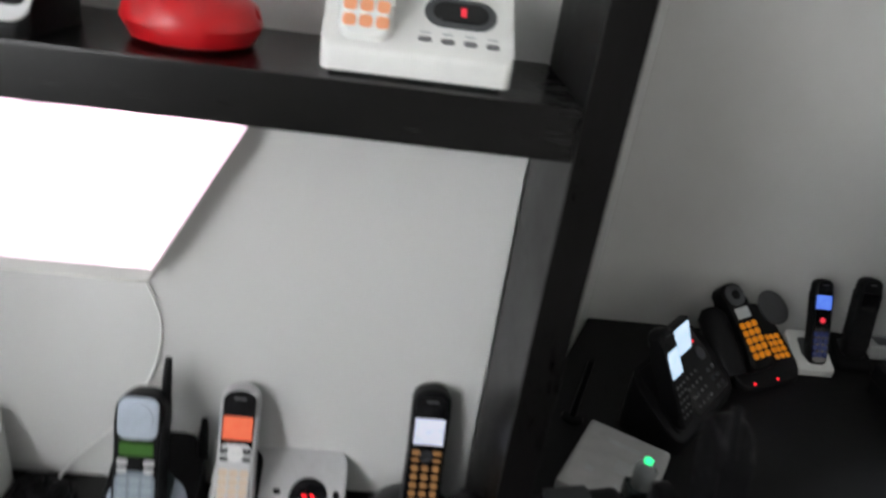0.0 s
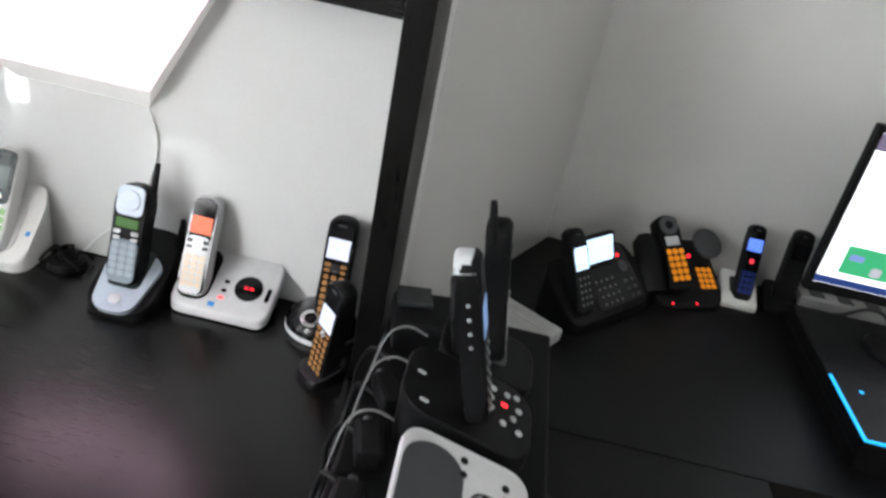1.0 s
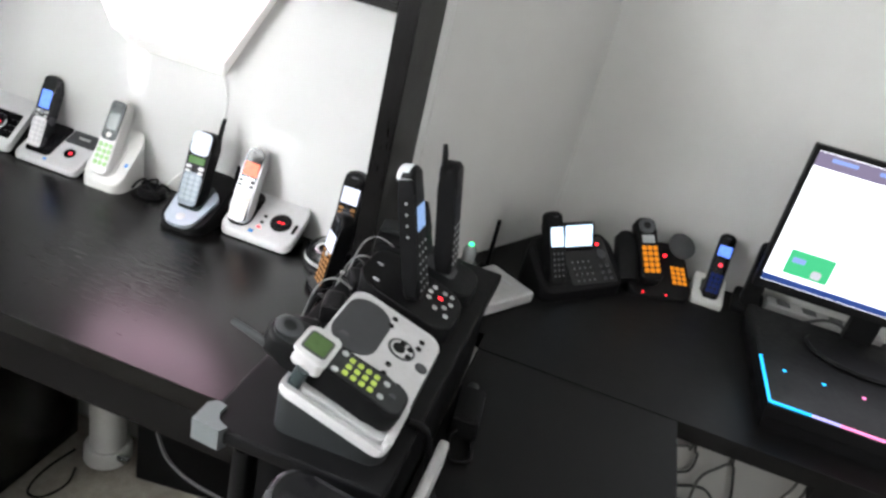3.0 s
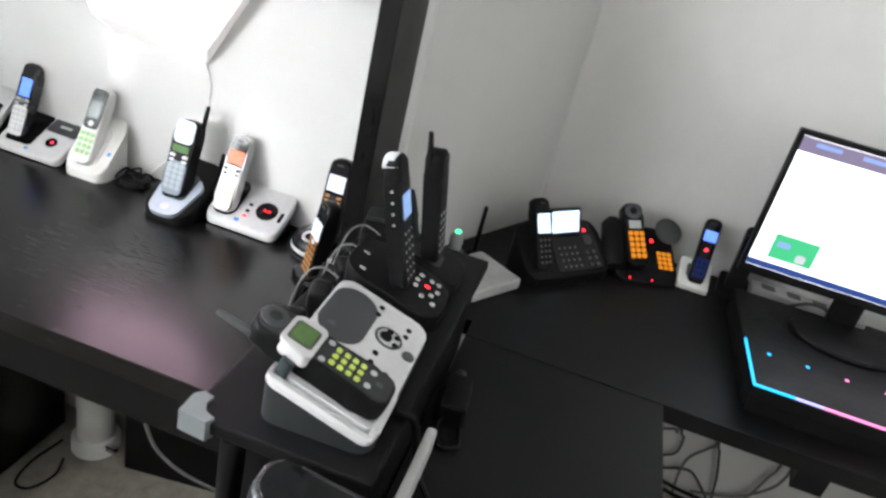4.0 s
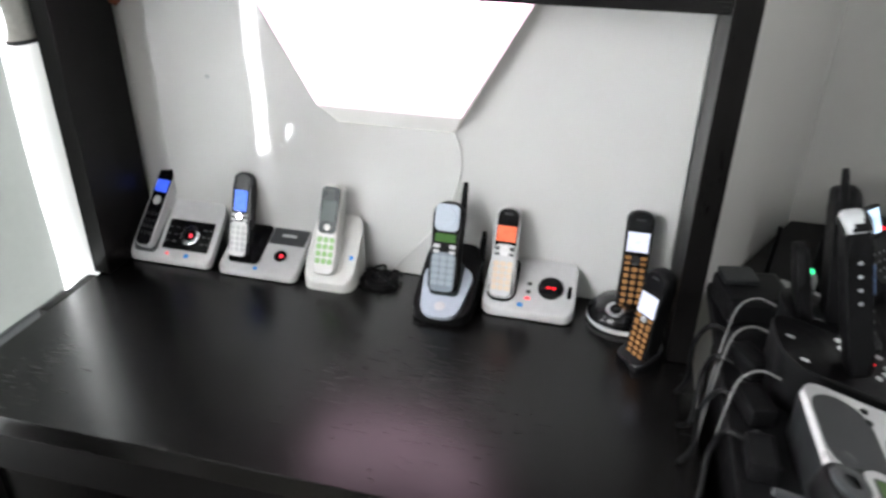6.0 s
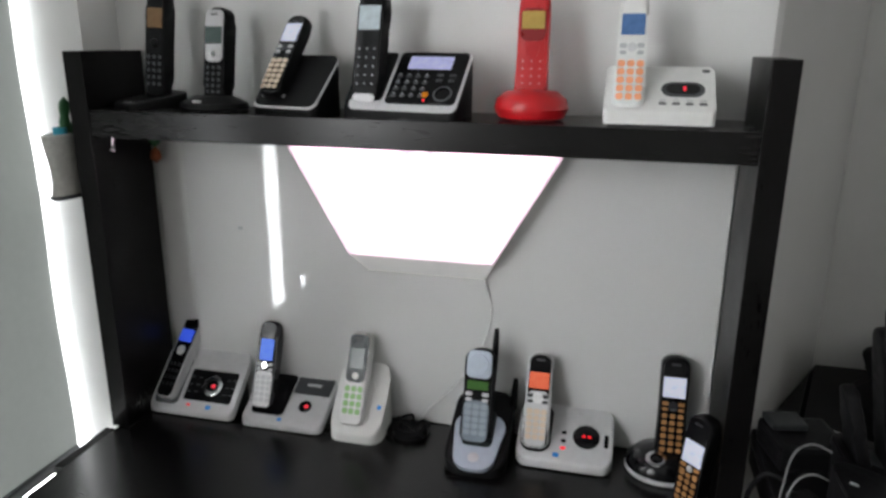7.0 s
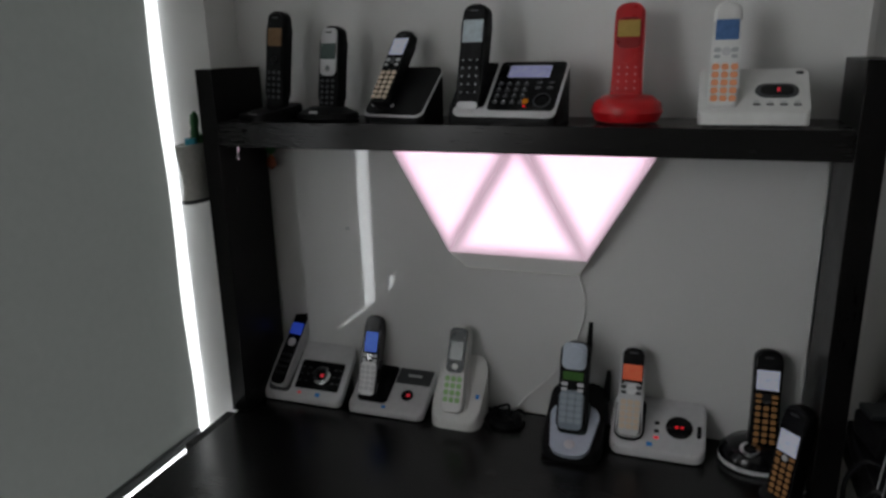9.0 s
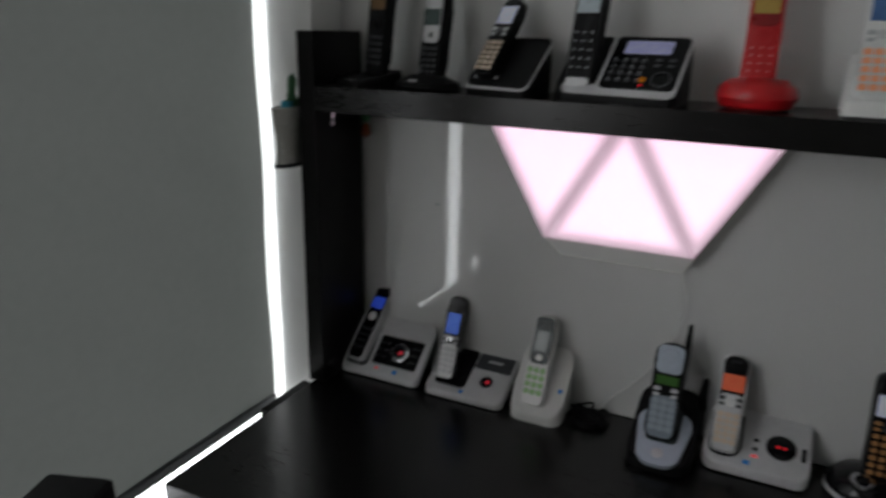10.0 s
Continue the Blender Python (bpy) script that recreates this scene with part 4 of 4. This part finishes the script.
# ---- monitor on a lit riser ----
riser = thing("monitor_riser", "black monitor riser with a coloured light strip", "stand", pose(0.926, 0.618, Z_DESK2 + 0.022))
part("body", box(0, 0.60, 0, 0.40, 0.004, 0.036, 0.004), M_BLACK, riser)
part("plinth", box(0.004, 0.596, 0.004, 0.396, -0.022, 0.005, 0.001), M_BLACK, riser)
part("light_strip", box(-0.001, 0.0035, 0.004, 0.165, 0.036, 0.040, 0.001), G_CYAN, riser, "blue lit strip")
part("light_strip", box(0.0, 0.075, 0.0, 0.004, 0.036, 0.040, 0.001), G_CYAN, riser, "blue lit strip")
part("light_strip", box(0.075, 0.125, 0.0, 0.004, 0.036, 0.040, 0.001), glow("lavender_strip", (0.45, 0.42, 1.0), 1.4), riser, "lavender lit strip")
part("light_strip", box(0.245, 0.30, 0.0, 0.004, 0.036, 0.040, 0.001), glow("orange_strip", (1.0, 0.55, 0.30), 1.2), riser, "orange lit strip")
part("light_strip", box(0.125, 0.245, 0.0, 0.004, 0.036, 0.040, 0.001), G_PURPLE, riser, "pink lit strip")
part("light_strip", box(0.30, 0.60, 0.0, 0.004, 0.036, 0.040, 0.001), G_TAIL, riser, "teal lit strip")
for k in range(5):
    part("indicator", lathe([(0.0005, 0), (0.004, 0), (0.004, 0.001), (0.0005, 0.001)], 14), G_CYAN if k < 2 else G_PURPLE, riser, m=pose(0.045 + 0.075 * k, 0.135, 0.0362))
MON_TILT = -3
monitor = thing("monitor", "black-framed computer monitor showing a white page", "monitor", pose(1.145, 0.965, Z_DESK2 + 0.059))
part("foot", lathe([(0.11, 0), (0.115, 0.004), (0.11, 0.010), (0.03, 0.014), (0.002, 0.014)], 40, 1.0, 0.7), M_BLACK, monitor, m=pose(0, -0.06, 0))
part("neck", box(-0.03, 0.03, 0.0, 0.022, 0.01, 0.22, 0.004), M_BLACK, monitor)
mm = pose(0, -0.02, 0.076, MON_TILT)
part("bezel", box(-0.252, 0.252, -0.012, 0.012, 0.0, 0.318, 0.004), M_BLACK, monitor, m=mm)
part("back", box(-0.19, 0.19, 0.012, 0.040, 0.06, 0.26, 0.012), M_BLACK, monitor, m=mm)
G_PAGE = glow("white_page", (0.92, 0.93, 1.0), 1.9, 0.3)
G_BAR = glow("grey_purple_toolbar", (0.20, 0.17, 0.26), 0.9, 0.3)
G_TASK = glow("dark_blue_taskbar", (0.03, 0.07, 0.28), 0.7, 0.3)
G_PICT = glow("green_picture", (0.06, 0.50, 0.22), 0.9, 0.3)
scr = plate("screen", monitor, G_PAGE, 0, 0.164, 0.486, 0.286, -0.012, 0.0006, 0.001, "lit white page", m=mm)
plate("toolbar", scr, G_BAR, 0, 0.270, 0.486, 0.030, -0.0006, 0.0005, 0.001)
plate("taskbar", scr, G_TASK, 0, 0.008, 0.486, 0.014, -0.0006, 0.0005, 0.001)
plate("picture", scr, G_PICT, -0.165, 0.054, 0.090, 0.055, -0.0006, 0.0005, 0.003, "green picture on the page")

# ---- clutter round the stand ----
guard = thing("corner_guard", "grey plastic clamp on the stand's front corner", "clamp", pose(0.201, -0.008, Z_STAND - 0.036))
part("block", prism([(-0.018, -0.021), (0.017, -0.024), (0.022, -0.014), (0.008, -0.008), (0.002, 0.003), (0.003, 0.016), (-0.011, 0.019), (-0.019, 0.010)], 0.012, 0.040), M_CLAMP, guard)
part("pole", lathe([(0.0005, -0.839), (0.013, -0.839), (0.013, -0.10), (0.015, -0.095), (0.015, 0.015), (0.0005, 0.015)], 20), M_BLACK, guard, "black upright pole", m=pose(0.042, -0.002, 0))

lowbox = thing("low_cabinet", "low black cabinet in front of the stand", "cabinet", pose(0.362, -0.135, 0.015))
part("body", box(-0.068, 0.068, -0.10, 0.100, -0.015, 0.80, 0.004), M_BLACK, lowbox)
part("edge_strip", box(0.070, 0.084, -0.10, 0.285, 0.770, 0.812, 0.005), M_STRIP, lowbox, "light grey edge strip")
m = pose(0.388, -0.0745, 0.815, 0, 0, 92)
b, sm, L = wedge("charging_cradle", "black glossy phone cradle with a silver rim", m, 0.070, 0.13, 0.014, 0.026, M_BLACK, 0.02)
plate("cradle", b, M_DARKGREY, 0, L * 0.55, 0.040, L * 0.5, 0, 0.0012, 0.008, m=sm)
handset("glossy black cordless handset lying in its cradle", m @ pose(0, -0.062, 0.034, -80), 0.150, 0.066, 0.034, M_CHROMEBLACK, M_GLOSS, None, (0.02, 0.07, 0.036, 5, M_BLACK), slot=False, face_in=0.006)

router = thing("router", "light grey router box lying behind the stand", "router", pose(0.374, 0.744, Z_DESK2, 0, 0, -32))
part("case", box(-0.062, 0.062, -0.078, 0.078, 0.002, 0.028, 0.006), M_STRIP, router)
for u, v, w, h in ((0.0, 0.045, 0.05, 0.010), (0.01, 0.0, 0.022, 0.026), (-0.03, -0.03, 0.012, 0.012), (0.012, -0.04, 0.006, 0.006), (0.026, -0.04, 0.006, 0.006)):
    part("marking", box(u - w / 2, u + w / 2, v - h / 2, v + h / 2, 0.0275, 0.0286), M_KEYGREY, router)
aerial = thing("aerial", "black stub aerial on a small round foot", "antenna", pose(0.343, 0.872, Z_DESK2))
part("foot", lathe([(0.0005, 0), (0.018, 0), (0.016, 0.006), (0.0005, 0.008)], 18), M_BLACK, aerial)
part("rod", tube([(0, 0, 0.006), (0.001, -0.004, 0.06), (0.002, -0.012, 0.122)], 0.0055, 10, 0.8), M_BLACK, aerial)
plug = thing("lit_plug", "clear plug with a green light", "plug", pose(0.338, 0.600, Z_DESK2))
part("body", box(-0.016, 0.016, -0.014, 0.014, 0.0, 0.135, 0.004), M_TEAL, plug)
part("cap", lathe([(0.0005, 0.135), (0.012, 0.135), (0.013, 0.160), (0.008, 0.170), (0.0005, 0.170)], 18), M_CLEAR, plug, "clear cap")
part("light", lathe([(0.0005, 0.170), (0.005, 0.170), (0.005, 0.174), (0.0005, 0.176)], 16), G_LED, plug, "green light")

modem = thing("modem", "flat dark grey modem box behind the phones", "modem", pose(0.235, 0.485, Z_STAND, 0, 0, 12))
part("case", box(-0.040, 0.050, -0.045, 0.040, 0.0, 0.038, 0.008), M_BLACK, modem)
part("lid", box(-0.036, 0.010, -0.004, 0.036, 0.0385, 0.048, 0.003), M_SLATE, modem, "slate lid")


def cord(label, points, r=0.0014, material=None):
    ob = part("cord", tube(points, r), material or M_CABLE)
    return tagged(ob, label, "cable", "loose cords")


for k, (x0, y0, z0) in enumerate(((0.250, 0.395, 0.945), (0.245, 0.360, 0.925), (0.240, 0.262, 0.930))):
    cord("grey phone cord looping over the stand's edge", [(x0, y0, z0 - 0.008), (x0 - 0.024, y0 - 0.004, z0 + 0.002), (x0 - 0.044, y0 - 0.010, z0 - 0.010), (x0 - 0.054, y0 - 0.022, z0 - 0.045), (x0 - 0.062, y0 - 0.036, z0 - 0.11), (x0 - 0.064, y0 - 0.035, Z_DESK + 0.003)])
for k in range(4):
    y0 = 0.20 + 0.07 * k
    cord("black power cord hanging beside the stand", [(0.21, y0, Z_STAND + 0.004), (0.186, y0 + 0.01, Z_STAND + 0.006), (0.176 - 0.006 * (k % 2), y0 + 0.02, 0.84), (0.170, y0 - 0.01 + 0.02 * (k % 2), 0.79), (0.160, y0 + 0.02, Z_DESK + 0.004)], 0.0035, M_BLACK)
for k in range(3):
    ad = thing("power_adapter", "black power adapter on the stand", "adapter", pose(0.215 + 0.004 * k, 0.17 + 0.085 * k, Z_STAND, 0, 0, 15 * k), "adapters")
    part("body", box(-0.015, 0.015, -0.026, 0.026, 0.0, 0.026, 0.006), M_BLACK, ad)
    part("plug", lathe([(0.0005, 0.0), (0.006, 0.0), (0.005, 0.012), (0.0005, 0.013)], 12), M_DARKGREY, ad, m=pose(0, 0.026, 0.012, -90))

ad = thing("power_adapter", "bulky black power adapter lying beside the stand", "adapter", pose(0.440, 0.335, Z_DESK2 - 0.0015, 0, 0, 6), "adapters")
part("body", box(-0.023, 0.023, -0.045, 0.045, 0.0, 0.040, 0.010, 3), M_BLACK, ad)
part("plug", lathe([(0.0005, 0.0), (0.011, 0.0), (0.009, 0.026), (0.0005, 0.028)], 14), M_SLATE, ad, m=pose(0, 0.044, 0.020, -90))
cord("black lead curling from the adapter", [(0.436, 0.292, Z_DESK2 + 0.016), (0.430, 0.270, Z_DESK2 + 0.010), (0.444, 0.240, Z_DESK2 + 0.004), (0.470, 0.252, Z_DESK2 + 0.004), (0.462, 0.290, Z_DESK2 + 0.004)], 0.0035, M_BLACK)
strip = thing("power_strip", "light grey power strip lying behind the monitor", "power strip", pose(1.125, 1.140, Z_DESK2, 0, 0, -1))
part("body", box(-0.135, 0.135, -0.026, 0.026, 0.0, 0.030, 0.006, 3), M_STRIP, strip)
for k in range(4):
    part("socket", box(-0.016, 0.016, -0.014, 0.014, 0.0295, 0.0315, 0.001), M_DARKGREY, strip, "dark socket", m=pose(-0.095 + 0.062 * k, 0, 0))
cord("grey lead looping over the power strip", [(1.02, 1.10, Z_DESK2 + 0.004), (1.07, 1.092, Z_DESK2 + 0.020), (1.115, 1.10, Z_DESK2 + 0.040), (1.16, 1.105, Z_DESK2 + 0.036), (1.19, 1.09, Z_DESK2 + 0.004)], 0.004, M_DARKGREY)

# cable nest on the desk by the wall
nest = thing("cable_grommet", "black cable outlet with tangled cords on the desk", "cable", pose(-0.345, 0.615, Z_DESK))
part("collar", lathe([(0.018, 0.0), (0.030, 0.0), (0.029, 0.010), (0.020, 0.012), (0.016, 0.010)], 24), M_BLACK, nest)
for k in range(4):
    a = k * 1.5
    part("cord", tube([(0.01 * math.cos(a), 0.01 * math.sin(a), 0.012), (0.02 * math.cos(a), 0.015 * math.sin(a), 0.026), (0.032 * math.cos(a + 0.6), 0.02 * math.sin(a + 0.6), 0.020), (0.05 * math.cos(a + 0.9), 0.024 * math.sin(a + 0.9), 0.006)], 0.0024), M_BLACK, nest)

# ---- hanging plant pouch on the hutch's outer side ----
pouch = thing("plant_pouch", "white fabric plant pouch hanging at the window", "plant pot", pose(-0.900, 0.530, 1.160))
part("pouch", lathe([(0.0185, 0.0), (0.019, 0.006), (0.0165, 0.024), (0.0165, 0.045), (0.0195, 0.075), (0.0215, 0.102), (0.019, 0.103), (0.004, 0.088)], 22, 0.9, 2.1), M_FABRIC, pouch)
part("hem", lathe([(0.0188, -0.002), (0.0205, -0.001), (0.0205, 0.004), (0.0188, 0.005)], 22, 0.9, 2.1), M_DARKGREY, pouch, "dark lower hem")
part("band", lathe([(0.0085, 0.098), (0.0105, 0.098), (0.0105, 0.112), (0.0085, 0.112)], 16), M_TEALBAND, pouch, "teal band", m=pose(0, -0.006, 0))
part("stem", lathe([(0.004, 0.085), (0.0075, 0.112), (0.0085, 0.122), (0.0065, 0.130), (0.0085, 0.141), (0.0075, 0.152), (0.001, 0.160)], 12, 0.9, 1.1), M_GREEN, pouch, "dark green stem", m=pose(0.002, -0.010, 0, -7))
for k in range(6):
    a, l = k * 2.4, 0.010 + 0.012 * random.random()
    bm = bmesh.new()
    tip = Vector((0.010 * math.cos(a), 0.012 + 0.022 * math.sin(a), 0.10 + l))
    root = Vector((0.003 * math.cos(a), 0.012 + 0.008 * math.sin(a), 0.086))
    midp = (tip + root) / 2 + Vector((0, 0, 0.006))
    sd = Vector((0.003, 0.005, 0.002))
    bm.faces.new([bm.verts.new(p) for p in (root, midp + sd, tip, midp - sd)])
    bmesh.ops.solidify(bm, geom=list(bm.faces), thickness=0.0012)
    part("leaf", bm, M_GREEN, pouch)
hook = thing("hook", "small chrome hook under the shelf", "hook", pose(-0.800, 0.520, 1.262))
part("shank", tube([(0, 0, 0.003), (0, -0.002, -0.012), (0.003, -0.006, -0.022), (0.0, -0.012, -0.018)], 0.0025), M_CHROME, hook)
orn = thing("ornament", "tiny green and orange hanging ornament", "ornament", pose(-0.812, 0.640, 1.20))
part("bead", lathe([(0.0005, 0), (0.010, 0.008), (0.008, 0.022), (0.0005, 0.030)], 14), G_ORN, orn)
part("leaf", lathe([(0.0005, 0.028), (0.012, 0.036), (0.008, 0.056), (0.0005, 0.066)], 8, 1, 0.4), M_GREEN, orn)

tower = thing("tower_speaker", "slim black floor-standing speaker by the window", "speaker", pose(-0.80, -0.055, 0, 0, 0, 20))
part("cabinet", box(-0.045, 0.045, -0.05, 0.05, 0.02, 0.870, 0.012, 3), M_BLACK, tower)
part("foot", box(-0.06, 0.06, -0.07, 0.07, 0.0, 0.02, 0.004), M_BLACK, tower)

# ---- under the desks ----
pipe = thing("white_pipe", "white upright pipe with a flanged foot on the carpet", "pipe", pose(-0.420, 0.588, 0))
part("tube", lathe([(0.0005, 0.04), (0.043, 0.04), (0.043, 0.70), (0.0005, 0.70)], 32), M_PHONEWHITE, pipe)
part("flange", lathe([(0.0005, 0.0), (0.057, 0.0), (0.057, 0.034), (0.051, 0.042), (0.0005, 0.044)], 32), M_PHONEWHITE, pipe)
part("valve", lathe([(0.0005, 0), (0.010, 0), (0.010, 0.03), (0.0005, 0.032)], 14), M_CHROME, pipe, m=pose(0.046, -0.02, 0.03, 0, 90, 0))
cbox = thing("storage_box", "black storage box under the desk", "box", pose(-0.15, 0.608, 0, 0, 0, 8))
part("body", box(-0.17, 0.20, -0.030, 0.020, 0.0, 0.30, 0.006), M_BLACK, cbox)
part("lid", box(-0.175, 0.205, -0.034, 0.023, 0.301, 0.325, 0.006), M_BLACK, cbox)
cord("dark cord looped on the carpet", [(-0.475, 0.54, 0.03), (-0.505, 0.47, 0.004), (-0.490, 0.405, 0.004), (-0.452, 0.405, 0.004), (-0.432, 0.46, 0.004), (-0.440, 0.50, 0.02)], 0.003, M_BLACK)
cord("light cord hanging behind the desk", [(-0.25, 0.45, 0.630), (-0.22, 0.45, 0.46), (-0.179, 0.45, 0.271), (-0.124, 0.45, 0.207), (-0.033, 0.45, 0.185), (0.06, 0.45, 0.19), (0.148, 0.45, 0.22)], 0.004, M_CABLE)
CABLES = (((1.00, 0.67), (1.004, 0.279), (1.021, 0.221), (1.017, 0.160), (0.96, 0.130)),
          ((1.02, 0.67), (1.000, 0.270), (0.986, 0.243), (0.93, 0.220)),
          ((1.11, 0.67), (1.105, 0.278), (1.093, 0.227), (1.056, 0.172), (1.050, 0.110), (1.06, 0.02)),
          ((1.12, 0.67), (1.110, 0.284), (1.125, 0.214), (1.150, 0.131), (1.17, 0.02)),
          ((1.30, 0.67), (1.282, 0.274), (1.268, 0.198), (1.245, 0.104), (1.20, 0.02)),
          ((1.32, 0.67), (1.307, 0.275), (1.306, 0.218), (1.284, 0.162), (1.211, 0.094), (1.10, 0.06)),
          ((0.95, 0.090), (1.007, 0.099), (1.050, 0.117), (1.089, 0.115), (1.15, 0.05)))
for k, run in enumerate(CABLES):
    cord("grey cable hanging down the wall", [(x, 1.170 - 0.004 * (k % 3), z) for x, z in run], 0.004, M_DARKGREY if k % 3 == 0 else M_CABLE)
for k in range(2):
    cord("thick black cable along the wall", [(0.90, 1.165, 0.10 - 0.03 * k), (1.02, 1.160, 0.061 - 0.025 * k), (1.133, 1.155, 0.050 - 0.025 * k), (1.40, 1.150, 0.040 - 0.02 * k)], 0.006, M_BLACK)
bracket = thing("cable_bracket", "black cable bracket under the desk edge", "bracket", pose(1.070, 0.580, Z_DESK2 - 0.036))
part("body", prism([(-0.028, -0.02), (0.028, -0.02), (0.018, 0.03), (-0.018, 0.03)], -0.046, 0.0), M_BLACK, bracket)
y0 = 0.09
cord("black cord drooping down the stand's side", [(0.396, y0, Z_STAND + 0.008), (0.420, y0 + 0.01, Z_STAND - 0.006), (0.430, y0 + 0.03, 0.80), (0.440, y0 + 0.05, 0.745), (0.47, y0 + 0.03, Z_DESK2 + 0.006)], 0.005, M_BLACK)
G_TEXT = glow("grey_page_text", (0.55, 0.55, 0.62), 0.9, 0.3)
G_TABS = glow("blue_tabs", (0.25, 0.35, 0.75), 0.9, 0.3)
for u, v, w, h in ((-0.05, 0.215, 0.10, 0.004), (-0.06, 0.200, 0.08, 0.004), (0.02, 0.055, 0.045, 0.005), (0.02, 0.046, 0.03, 0.004), (-0.17, 0.205, 0.05, 0.004)):
    plate("text_bar", scr, G_TEXT, u, v, w, h, -0.0006, 0.0004, 0.001)
for u, w in ((-0.19, 0.05), (-0.09, 0.07), (0.05, 0.09)):
    plate("tab", scr, G_TABS, u, 0.274, w, 0.008, -0.0011, 0.0004, 0.002)
plate("picture_patch", scr, G_TABS, -0.188, 0.060, 0.026, 0.012, -0.0011, 0.0004, 0.002)
plate("picture_patch", scr, G_TEXT, -0.146, 0.040, 0.020, 0.018, -0.0011, 0.0004, 0.006)
